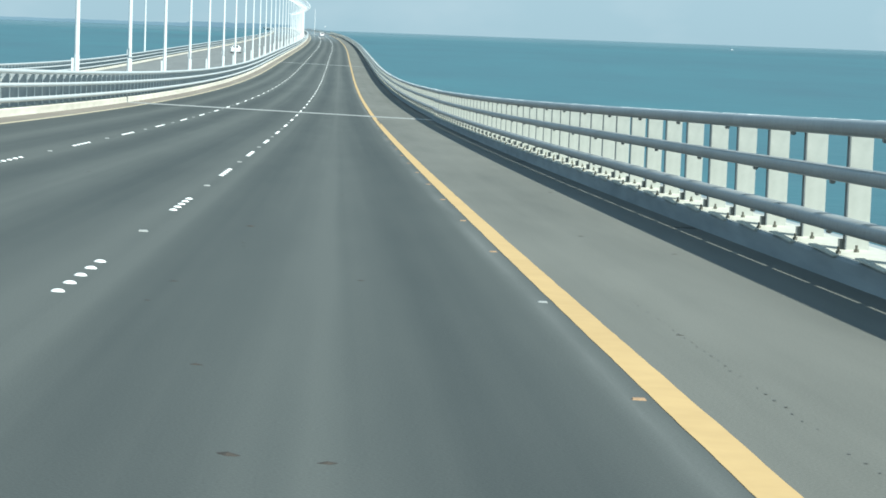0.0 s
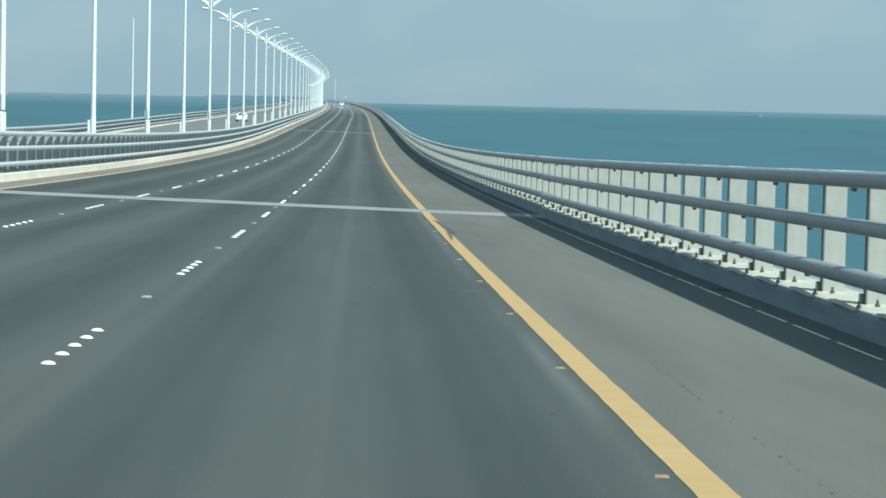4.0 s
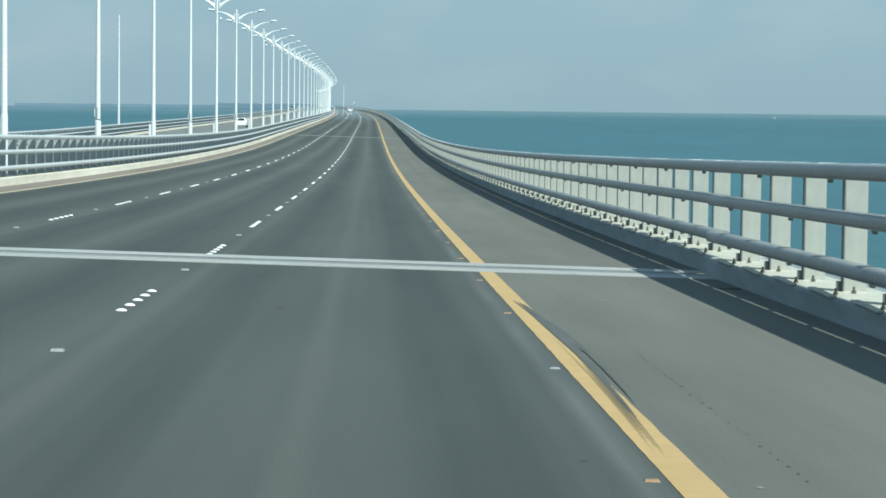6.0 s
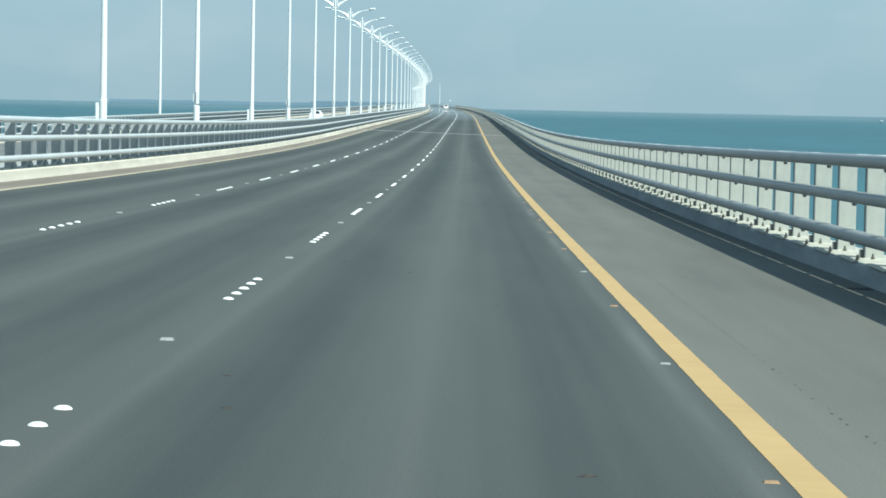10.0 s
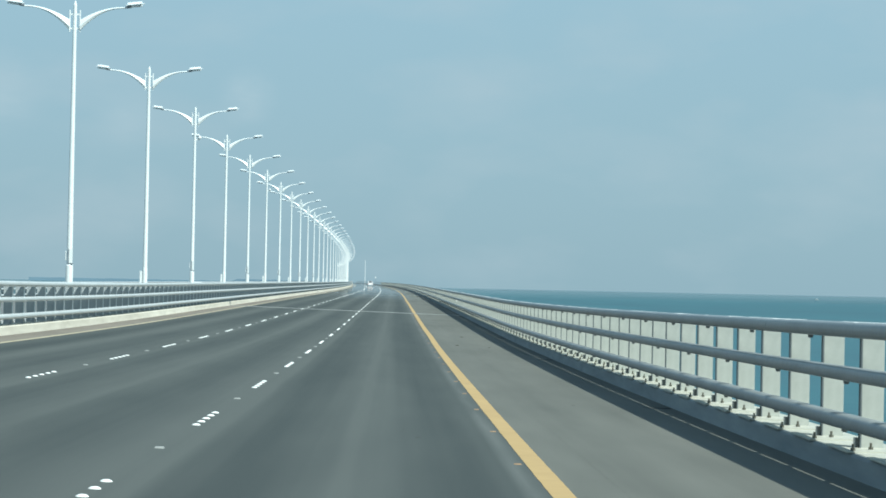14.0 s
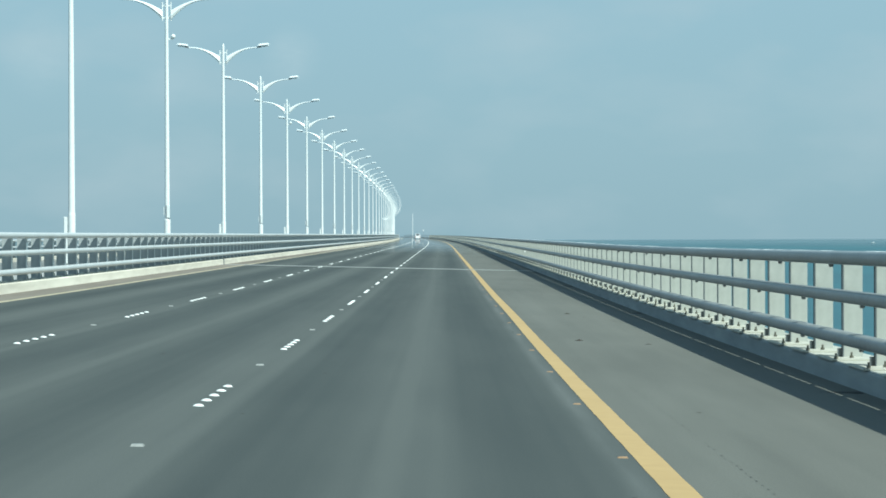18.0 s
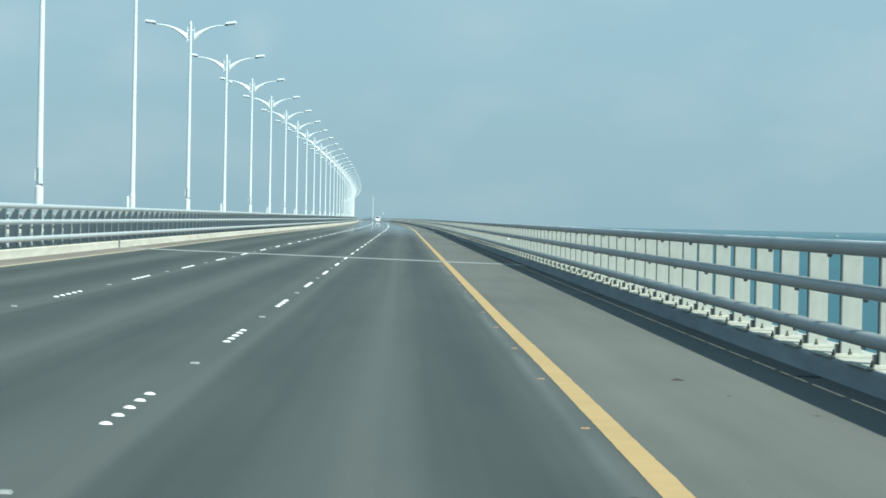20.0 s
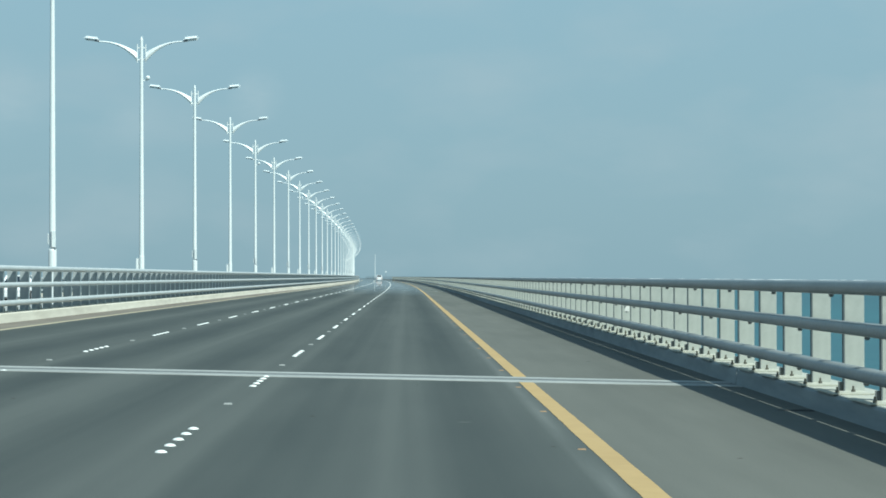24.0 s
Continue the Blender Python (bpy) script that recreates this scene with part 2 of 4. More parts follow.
WHITE_PAINT = textured("white_ceramic", (0.70, 0.70, 0.66), (0.84, 0.84, 0.80), (3, 40), 0.35)
GREY_STUD = textured("worn_reflector", (0.20, 0.205, 0.195), (0.30, 0.305, 0.285), (6, 40), 0.5)
ORANGE_STUD = textured("orange_reflector", (0.22, 0.135, 0.07), (0.33, 0.21, 0.115), (6, 40), 0.6)
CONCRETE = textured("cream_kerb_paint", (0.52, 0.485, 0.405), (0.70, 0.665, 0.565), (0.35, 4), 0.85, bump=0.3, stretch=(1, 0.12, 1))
# outer kerb: the shade on its road face is put into the colour
SHADED_CONCRETE = textured("shaded_kerb_concrete", (0.175, 0.197, 0.203), (0.285, 0.31, 0.31), (0.4, 5), 0.85, bump=0.3, stretch=(1, 0.12, 1))
SLAB = textured("median_concrete", (0.28, 0.28, 0.26), (0.37, 0.37, 0.345), (0.3, 5), 0.85, bump=0.3)
JOINT_MORTAR = textured("joint_mortar", (0.255, 0.26, 0.242), (0.38, 0.385, 0.362), (0.8, 9), 0.8, bump=0.3)
JOINT_STEEL = textured("joint_steel", (0.17, 0.175, 0.17), (0.26, 0.265, 0.255), (1.5, 12), 0.6, 0.3)
DARK_GAP = textured("joint_rubber", (0.03, 0.03, 0.03), (0.06, 0.06, 0.06), (3, 20), 0.8)
# outer rails: darkened in colour because their road side is in shade
SHADED_RAIL_PAINT = textured("shaded_rail_paint", (0.178, 0.196, 0.20), (0.25, 0.27, 0.275), (0.8, 12), 0.4)
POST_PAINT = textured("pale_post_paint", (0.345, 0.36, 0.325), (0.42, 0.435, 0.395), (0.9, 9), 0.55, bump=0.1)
# median posts: toned greyer for the shade the rails cast on them
SHADED_POST_PAINT = textured("shaded_post_paint", (0.29, 0.315, 0.315), (0.38, 0.405, 0.40), (0.9, 9), 0.55, bump=0.1)
# median rails: one rail paint with the outer ones, lightened as sunlit
LIT_RAIL_PAINT = textured("lit_rail_paint", (0.43, 0.455, 0.45), (0.53, 0.555, 0.545), (0.8, 12), 0.4, bump=0.1)
# white for the highlight painted along the top rail
CROWN_HIGHLIGHT = textured("crown_highlight", (0.50, 0.52, 0.50), (0.78, 0.79, 0.76), (2.5, 25), 0.9)
# outer flanges: same post paint, darkened for their shaded road side
SHADED_FLANGE_PAINT = textured("shaded_flange_paint", (0.10, 0.12, 0.125), (0.15, 0.17, 0.175), (0.9, 9), 0.6, bump=0.1)
# median flanges: the same again, paled for the sun on them
LIT_FLANGE_PAINT = textured("lit_flange_paint", (0.52, 0.55, 0.54), (0.66, 0.69, 0.67), (0.9, 9), 0.5)
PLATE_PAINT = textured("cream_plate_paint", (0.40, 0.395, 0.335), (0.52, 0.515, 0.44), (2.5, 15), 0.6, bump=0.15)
BOLT_STEEL = textured("bolt_steel", (0.10, 0.10, 0.08), (0.21, 0.20, 0.165), (8, 60), 0.55, 0.5)
LAMP_WHITE = textured("white_lamp_paint", (0.66, 0.69, 0.68), (0.74, 0.77, 0.76), (0.6, 8), 0.4)
LAMP_GREY = textured("grey_lamp_housing", (0.16, 0.18, 0.20), (0.24, 0.26, 0.28), (2, 14), 0.45)
LANTERN = textured("pale_lantern_housing", (0.70, 0.74, 0.75), (0.82, 0.86, 0.87), (2, 14), 0.4)
LAMP_GLASS = material("lamp_glass", (0.62, 0.64, 0.64), 0.2)
CAR_WHITE = textured("white_car_paint", (0.78, 0.78, 0.77), (0.84, 0.84, 0.83), (2, 20), 0.25)
CAR_GLASS = material("car_glass", (0.02, 0.025, 0.03), 0.08)
TYRE = material("tyre_rubber", (0.02, 0.02, 0.02), 0.8)
RIM = material("wheel_rim", (0.45, 0.45, 0.46), 0.35, 0.8)
TAIL_RED = material("red_lens", (0.45, 0.02, 0.02), 0.3)
HEAD_LENS = material("clear_lens", (0.75, 0.76, 0.78), 0.15)
PIT = textured("pitted_asphalt", (0.075, 0.075, 0.066), (0.10, 0.10, 0.09), (3, 20), 0.85)
TYRE_MARK = textured("tyre_mark", (0.068, 0.072, 0.067), (0.10, 0.102, 0.094), (1.5, 14), 0.85)
SCUFF = textured("brown_scuff", (0.17, 0.135, 0.075), (0.25, 0.20, 0.11), (1.5, 14), 0.85)
SCRAPE = textured("pale_scrape", (0.17, 0.171, 0.156), (0.24, 0.24, 0.22), (3.0, 22), 0.85)
DEBRIS = textured("dark_debris", (0.02, 0.018, 0.015), (0.06, 0.05, 0.04), (5, 30), 0.85)
COAST = textured("hazy_coast", (0.14, 0.215, 0.275), (0.165, 0.25, 0.31), (0.002, 0.01), 0.9)


def sea_material():
    m = material("sea_water", (0.012, 0.10, 0.135), 0.38, 0.0, 0.28)
    n, l = m.node_tree.nodes, m.node_tree.links
    b = n["Principled BSDF"]
    tc = n.new("ShaderNodeTexCoord")
    big, small, wide = (n.new("ShaderNodeTexNoise") for _ in range(3))
    for t, sc, d in ((big, 0.05, 4), (small, 0.5, 4), (wide, 0.0025, 4)):
        t.inputs["Scale"].default_value, t.inputs["Detail"].default_value = sc, d
        l.new(tc.outputs["Object"], t.inputs["Vector"])
    ramp = n.new("ShaderNodeValToRGB")
    ramp.color_ramp.elements[0].position, ramp.color_ramp.elements[1].position = 0.36, 0.64
    ramp.color_ramp.elements[0].color = (0.0065, 0.060, 0.076, 1)
    ramp.color_ramp.elements[1].color = (0.0115, 0.099, 0.114, 1)
    drift, chop, both = n.new("ShaderNodeMapping"), n.new("ShaderNodeTexNoise"), n.new("ShaderNodeMath")
    drift.inputs["Scale"].default_value, drift.inputs["Rotation"].default_value = (0.03, 0.006, 1), (0, 0, 0.5)
    l.new(tc.outputs["Object"], drift.inputs["Vector"])
    l.new(drift.outputs[0], chop.inputs["Vector"])
    chop.inputs["Scale"].default_value, chop.inputs["Detail"].default_value, chop.inputs["Roughness"].default_value = 1.0, 8.0, 0.65
    both.operation = "MULTIPLY_ADD"
    both.inputs[1].default_value = 0.5
    l.new(chop.outputs[0], both.inputs[0])
    half = n.new("ShaderNodeMath")
    half.operation = "MULTIPLY"
    half.inputs[1].default_value = 0.5
    l.new(wide.outputs[0], half.inputs[0])
    l.new(half.outputs[0], both.inputs[2])
    l.new(both.outputs[0], ramp.inputs[0])
    l.new(ramp.outputs[0], b.inputs["Base Color"])
    b1, b2 = n.new("ShaderNodeBump"), n.new("ShaderNodeBump")
    b1.inputs["Distance"].default_value, b2.inputs["Distance"].default_value = 0.6, 0.12
    b1.inputs["Strength"].default_value = b2.inputs["Strength"].default_value = 0.7
    l.new(big.outputs[0], b1.inputs["Height"])
    l.new(small.outputs[0], b2.inputs["Height"])
    l.new(b1.outputs[0], b2.inputs["Normal"])
    l.new(b2.outputs[0], b.inputs["Normal"])
    edge, gloss = n.new("ShaderNodeLayerWeight"), n.new("ShaderNodeMapRange")
    edge.inputs["Blend"].default_value = 0.5
    gloss.interpolation_type = "SMOOTHSTEP"
    gloss.inputs["From Min"].default_value, gloss.inputs["From Max"].default_value = 0.9935, 0.9985
    gloss.inputs["To Max"].default_value = 0.6
    l.new(edge.outputs["Facing"], gloss.inputs["Value"])
    l.new(gloss.outputs[0], b.inputs["Coat Weight"])
    b.inputs["Coat Roughness"].default_value = 0.08
    return m


SEA = sea_material()


# ---- building blocks ----
def mesh_from(name, verts, faces, mat, uvs=None, smooth=False):
    me = bpy.data.meshes.new(name)
    me.from_pydata([tuple(v) for v in verts], [], faces)
    me.materials.append(mat)
    if uvs is not None:
        layer = me.uv_layers.new(name="strip")
        flat = []
        for f in faces:
            for i in f:
                flat.extend(uvs[i])
        layer.data.foreach_set("uv", flat)
    if smooth:
        me.polygons.foreach_set("use_smooth", [True] * len(me.polygons))
    me.update()
    return me


def mesh_of(name, bm, mat, smooth=False):
    me = bpy.data.meshes.new(name)
    bmesh.ops.recalc_face_normals(bm, faces=bm.faces[:])
    bm.to_mesh(me)
    bm.free()
    me.materials.append(mat)
    if smooth:
        me.polygons.foreach_set("use_smooth", [True] * len(me.polygons))
    return me


def child(name, me, parent, m=None, label=""):
    ob = new(name, me)
    ob.parent = parent
    if m is not None:
        ob.matrix_basis = m
    if label:
        ob["label"] = label
    return ob


def part(name, bm, mat, parent, label="", smooth=False):
    return child(name, mesh_of(name, bm, mat, smooth), parent, None, label)


def stations(a, b, near=6.0):
    """Places along the deck, closer set where the camera passes."""
    out, s = [], a
    while s < b - 1e-6:
        out.append(s)
        s += near if s < 620 else near * 3
    out.append(b)
    return out


def sweep(name, profile, a, b, mat, closed=False, near=6.0, smooth=False, caps=True):
    """A profile of (q, dz) drawn out along the deck from a to b; u is q and v is s."""
    ss, k = stations(a, b, near), len(profile)
    verts, uvs, faces = [], [], []
    for s in ss:
        for q, dz in profile:
            verts.append(place(s, q, dz))
            uvs.append((q + dz, s))
    for i in range(len(ss) - 1):
        for j in range(k if closed else k - 1):
            j2 = (j + 1) % k
            faces.append((i * k + j, (i + 1) * k + j, (i + 1) * k + j2, i * k + j2))
    if closed and caps:
        o, last = len(verts), (len(ss) - 1) * k
        verts += verts[:k] + verts[last:last + k]
        uvs += uvs[:k] + uvs[last:last + k]
        faces.append(tuple(range(o, o + k)))
        faces.append(tuple(range(o + 2 * k - 1, o + k - 1, -1)))
    return mesh_from(name, verts, faces, mat, uvs, smooth)


def box(bm, x0, x1, y0, y1, z0, z1, bevel=0.0, m=None):
    r = bmesh.ops.create_cube(bm, size=1.0)
    vs = r["verts"]
    bmesh.ops.transform(bm, matrix=Matrix.Translation(((x0 + x1) / 2, (y0 + y1) / 2, (z0 + z1) / 2)) @ Matrix.Diagonal((x1 - x0, y1 - y0, z1 - z0, 1)), verts=vs)
    if bevel:
        es = {e for v in vs for e in v.link_edges}
        vs = bmesh.ops.bevel(bm, geom=list(es), offset=bevel, segments=2, affect="EDGES")["verts"]
    if m is not None:
        bmesh.ops.transform(bm, matrix=m, verts=list({v for v in vs}))
    return vs


def tube(bm, r0, r1, z0, z1, sides=16, m=None):
    r = bmesh.ops.create_cone(bm, cap_ends=True, segments=sides, radius1=r0, radius2=r1, depth=z1 - z0)
    t = Matrix.Translation((0, 0, (z0 + z1) / 2))
    bmesh.ops.transform(bm, matrix=(m @ t) if m is not None else t, verts=r["verts"])
    return r["verts"]


def stand(s, q, dz, turn=0.0):
    """A pose on the deck, facing along it."""
    return Matrix.Translation(place(s, q, dz)) @ pose(0, 0, 0, 0, 0, math.degrees(heading(s)) + turn)


def thing(name, label, category, group="", m=None):
    ob = tagged(new(name), label, category, group)
    if m is not None:
        ob.matrix_basis = m
    return ob


def structure(name, me, label, category):
    return tagged(new(name, me), label, category, kind="structure")


# ---- sea and distance ----
def round_sheet(name, radius, z, mat):
    verts, faces = [Vector((0, 300, z))], []
    rings = [30, 90, 250, 700, 1800, radius]
    n = 72
    for r in rings:
        for i in range(n):
            verts.append(Vector((r * math.cos(2 * math.pi * i / n), 300 + r * math.sin(2 * math.pi * i / n), z)))
    for i in range(n):
        faces.append((0, 1 + i, 1 + (i + 1) % n))
    for k in range(len(rings) - 1):
        for i in range(n):
            a, b = 1 + k * n + i, 1 + k * n + (i + 1) % n
            faces.append((a, a + n, b + n, b))
    return mesh_from(name, verts, faces, mat)


structure("water", round_sheet("water", 6400, SEA_Z, SEA), "calm teal sea reaching to the hazy horizon", "sea")


def coast():
    """A low strip of land far over the water."""
    verts, faces = [], []
    rnd = random.Random(4)
    n = 60
    for i in range(n + 1):
        a = radians(8.45 - 7.4 * i / n)
        x, y = -4600 * math.sin(a), 300 + 4600 * math.cos(a)
        h = (9.0 + 1.5 * rnd.random()) if i > 38 else (5.5 + 0.8 * rnd.random())
        verts += [Vector((x, y, SEA_Z - 0.5)), Vector((x, y, SEA_Z + h)), Vector((x * 1.02, y * 1.02, SEA_Z + h)), Vector((x * 1.02, y * 1.02, SEA_Z - 0.5))]
    for i in range(n):
        for j in range(3):
            a = i * 4 + j
            faces.append((a, a + 1, a + 5, a + 4))
    return mesh_from("backdrop", verts, faces, COAST)


structure("backdrop", coast(), "low hazy blue-grey coast beyond the water", "coast")

# ---- deck ----
START, END = -70.0, 2500.0
RIGHT_FOOT, LEFT_FOOT = 4.68, -10.58
YELLOW_Q, LINE_A, LINE_B, LEFT_YELLOW = 1.612, -2.043, -5.735, -9.50
JOINTS = (126.05, 395.2)
FIRST_SPAN = -0.12                   # the outer edge stands this far in before the first joint
OUT_L, OUT_R = -14.1, -28.9          # the opposite carriageway's edges


def strip(q0, q1, lift=0.0):
    return [(q0, surface(q0) + lift), (q1, surface(q1) + lift)]


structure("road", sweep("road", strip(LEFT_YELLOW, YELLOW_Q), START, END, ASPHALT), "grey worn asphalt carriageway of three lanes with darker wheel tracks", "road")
structure("road_shoulder", sweep("road_shoulder", strip(YELLOW_Q, RIGHT_FOOT + 0.03), START, END, SHOULDER), "paler brownish asphalt hard shoulder beside the parapet", "road shoulder")
structure("road_edge_strip", sweep("road_edge_strip", strip(LEFT_FOOT - 0.03, LEFT_YELLOW), START, END, SAND), "dusty sand-coloured strip of asphalt along the median kerb", "road edge")
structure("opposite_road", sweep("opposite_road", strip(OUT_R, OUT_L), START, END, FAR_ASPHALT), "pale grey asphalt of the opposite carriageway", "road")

lz, rz = surface(LEFT_FOOT), surface(RIGHT_FOOT)


def kerb_profile(foot, base, way, width, rise=0.26):
    """A concrete kerb with a battered face and a rounded arris; way: +1 runs outwards to the right."""
    return [(foot, base - 0.05), (foot, base), (foot + way * 0.012, base + 0.10), (foot + way * 0.018, base + rise - 0.035), (foot + way * 0.028, base + rise - 0.015), (foot + way * 0.05, base + rise - 0.003),
            (foot + way * 0.09, base + rise), (foot + way * width, base + rise), (foot + way * width, base - 0.9)]


def edge_shift(s):
    """How far the outer kerb and its parapet stand in from their usual line."""
    return FIRST_SPAN if s < JOINTS[0] else 0.0


def kerb_run(name, foot, base, way, width, label, mat):
    ob = tagged(new(name), label, "kerb", kind="structure")
    cuts = [START, *JOINTS, END]
    for a, b in zip(cuts, cuts[1:]):
        in_by = edge_shift(a) if way > 0 else 0.0
        child("kerb_length", sweep("kerb_length", kerb_profile(foot + in_by, base, way, width - in_by, 0.235 if way > 0 else 0.26), a + 0.03, b - 0.03, mat, closed=True), ob)
    return ob


kerb_run("kerb_right", RIGHT_FOOT, rz, 1, 0.72, "grey concrete kerb under the outer parapet, shade painted into its colour", SHADED_CONCRETE)
# added cream strip that paints the sunlit top of the outer kerb
cap = tagged(new("lit_kerb_top"), "cream strip painting the sunlit top of the outer kerb under the posts", "kerb capping", kind="structure")
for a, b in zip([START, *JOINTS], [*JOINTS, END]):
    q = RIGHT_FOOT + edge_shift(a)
    child("lit_top_length", sweep("lit_top_length", [(q + 0.062, rz + 0.2325), (q + 0.067, rz + 0.239), (q + 0.70, rz + 0.239), (q + 0.70, rz + 0.2325)], a + 0.03, b - 0.03, PLATE_PAINT, closed=True), cap)
kerb_run("kerb_left", LEFT_FOOT, lz, -1, 0.72, "cream painted concrete kerb along the median", CONCRETE)
kerb_run("kerb_far", OUT_R, surface(OUT_R), -1, 0.72, "cream painted concrete kerb under the far parapet", CONCRETE)
structure("median", sweep("median", [(OUT_L, lz), (OUT_L, lz + 0.22), (LEFT_FOOT - 0.70, lz + 0.22), (LEFT_FOOT - 0.70, lz - 0.4), (OUT_L, lz - 0.4)], START, END, SLAB, closed=True),
          "flat pale concrete median strip that carries the lamp posts", "median")
structure("bridge_deck", sweep("bridge_deck", [(OUT_R - 0.5, -0.32), (RIGHT_FOOT + 0.5, -0.32), (RIGHT_FOOT + 0.5, -0.9), (1.5, -2.4), (-26.5, -2.4), (OUT_R - 0.5, -0.9)], START, END, SLAB, closed=True, near=20),
          "plain concrete bridge deck under the road", "bridge deck")


def piers():
    bm = bmesh.new()
    for side in (-4.0, -21.0):
        box(bm, side - 2.4, side + 2.4, -0.9, 0.9, -14.2, 0.0, 0.2)
    me = mesh_of("bridge_pier", bm, SLAB)
    for i in range(42):
        s = -60 + i * 60.0
        tagged(new("bridge_pier", me), "plain concrete bridge pier standing in the sea", "pier", kind="structure").matrix_basis = stand(s, 0, -2.3)


piers()

# ---- painted lines and joints ----
def worn_line(name, q, half, a, b, mat, lift=0.003, stray=0.0):
    """A painted line whose edges wander by a few millimetres where the road passes close; stray: how far it was once painted off its line."""
    verts, uvs, faces, s = [], [], [], a
    while s < b:
        fine = 1.0 if 0 < s < 430 else 0.0
        for side in (-1, 1):
            ragged = noise.noise((s * 1.7, side * 9.0, 0.5)) * 0.004 + noise.noise((s * 6.1, side * 5.0, 2.5)) * 0.004
            u = q + stray * math.exp(-((s - 327) / 12) ** 2) + side * (half + fine * ragged)
            verts.append(place(s, u, surface(u) + lift))
            uvs.append((u, s))
        s += 0.25 if fine else 6.0
    for i in range(len(verts) // 2 - 1):
        faces.append((2 * i, 2 * i + 2, 2 * i + 3, 2 * i + 1))
    return mesh_from(name, verts, faces, mat, uvs)


structure("yellow_line_right", worn_line("yellow_line_right", YELLOW_Q, 0.10, START, 1900, YELLOW, stray=0.027), "continuous worn yellow edge line on the asphalt", "road marking")
structure("yellow_line_left", worn_line("yellow_line_left", LEFT_YELLOW, 0.09, START, 1900, FADED_YELLOW), "continuous faded yellow edge line beside the median", "road marking")


def joint(s, k):
    """A bridge joint: two mortar bands with steel edges and a rubber gap between them."""
    ob = thing("expansion_joint", "pale bridge expansion joint across the whole carriageway", "expansion joint")
    q0, q1 = LEFT_FOOT + 0.02, RIGHT_FOOT - 0.02
    for name, a, b, mat, lift in (("mortar_band", -1.20, -0.36, JOINT_MORTAR, 0.008), ("mortar_band", 0.36, 1.20, JOINT_MORTAR, 0.008),
                                  ("steel_edge", -0.36, -0.22, JOINT_STEEL, 0.010), ("steel_edge", 0.22, 0.36, JOINT_STEEL, 0.010),
                                  ("centre_beam", -0.17, 0.17, JOINT_STEEL, 0.006), ("rubber_seal", -0.22, 0.22, DARK_GAP, 0.003)):
        prof = [(q0, surface(q0) + lift), (q1, surface(q1) + lift), (q1, surface(q1) - 0.05), (q0, surface(q0) - 0.05)]
        child(name, sweep(name, prof, s + a * k, s + b * k, mat, closed=True), ob)
    return ob


for s, k in zip(JOINTS, (1.0, 0.75)):
    joint(s, k)


def stud_mesh(r, h, mat):
    """A low ceramic dome."""
    verts, faces, n = [Vector((0, 0, h))], [], 12
    for rr, hh in ((0.55, 0.82), (0.88, 0.42), (1.0, 0.0)):
        for i in range(n):
            a = 2 * math.pi * i / n
            verts.append(Vector((r * rr * math.cos(a), r * rr * math.sin(a), h * hh)))
    for i in range(n):
        faces.append((0, 1 + i, 1 + (i + 1) % n))
    for k in range(2):
        for i in range(n):
            a, b = 1 + k * n + i, 1 + k * n + (i + 1) % n
            faces.append((a, a + n, b + n, b))
    return mesh_from("road_stud", verts, faces, mat, smooth=True)


def reflector_mesh(mat):
    """A wedge-sided square road reflector."""
    w, t, h = 0.049, 0.028, 0.018
    verts = [Vector(v) for v in ((-w, -w, 0), (w, -w, 0), (w, w, 0), (-w, w, 0), (-w + 0.01, -t, h), (w - 0.01, -t, h), (w - 0.01, t, h), (-w + 0.01, t, h))]
    return mesh_from("road_reflector", verts, [(4, 5, 6, 7), (0, 1, 5, 4), (1, 2, 6, 5), (2, 3, 7, 6), (3, 0, 4, 7)], mat)


STUD, GREY_REF, ORANGE_REF = stud_mesh(0.052, 0.022, WHITE_PAINT), reflector_mesh(GREY_STUD), reflector_mesh(ORANGE_STUD)


def studs(line, first, group):
    """Dashes of five studs every 12 m with one worn reflector between; the far ones joined."""
    far_v, far_f = [], []
    base = [v.co.copy() for v in STUD.vertices]
    faces = [tuple(p.vertices) for p in STUD.polygons]
    n0 = int((0 - first) // 12)
    for n in range(n0, 120):
        c = first + 12 * n
        for k in range(5):
            s = c + (k - 2) * 0.76
            if s < 372:
                ob = tagged(new("road_stud", STUD), "round white ceramic road stud on the asphalt", "road stud", group)
                ob.matrix_basis = stand(s, line, surface(line) - 0.001)
            else:
                o, at = len(far_v), place(s, line, surface(line))
                far_v.extend(at + v for v in base)
                far_f.extend(tuple(i + o for i in f) for f in faces)
        s = c + 6
        if s < 560:
            ob = tagged(new("road_reflector", GREY_REF), "worn grey square road reflector on the asphalt", "road reflector", group + " reflectors")
            ob.matrix_basis = stand(s, line, surface(line) - 0.001)
    tagged(new("far_road_studs", mesh_from("far_road_studs", far_v, far_f, WHITE_PAINT)), "distant row of white ceramic road studs", "road studs", kind="stuff")


studs(LINE_A, 20.81, "studs between the right and middle lanes")
studs(LINE_B, 44.88, "studs between the middle and left lanes")
for i in range(88):
    s = 2.68 + 6.0 * i
    orange = all(abs(s - w) > 1.5 for w in (20.7, 98.7, 110.7, 146.7, 170.7, 182.7))     # some have lost their colour
    ob = tagged(new("road_reflector", ORANGE_REF if orange else GREY_REF), "small worn orange road reflector beside the yellow line" if orange else "small pale road reflector beside the yellow line", "road reflector", "reflectors along the yellow line")
    ob.matrix_basis = stand(s, 1.43, surface(1.43) - 0.001) @ Matrix.Diagonal((0.8, 0.7, 0.6, 1))


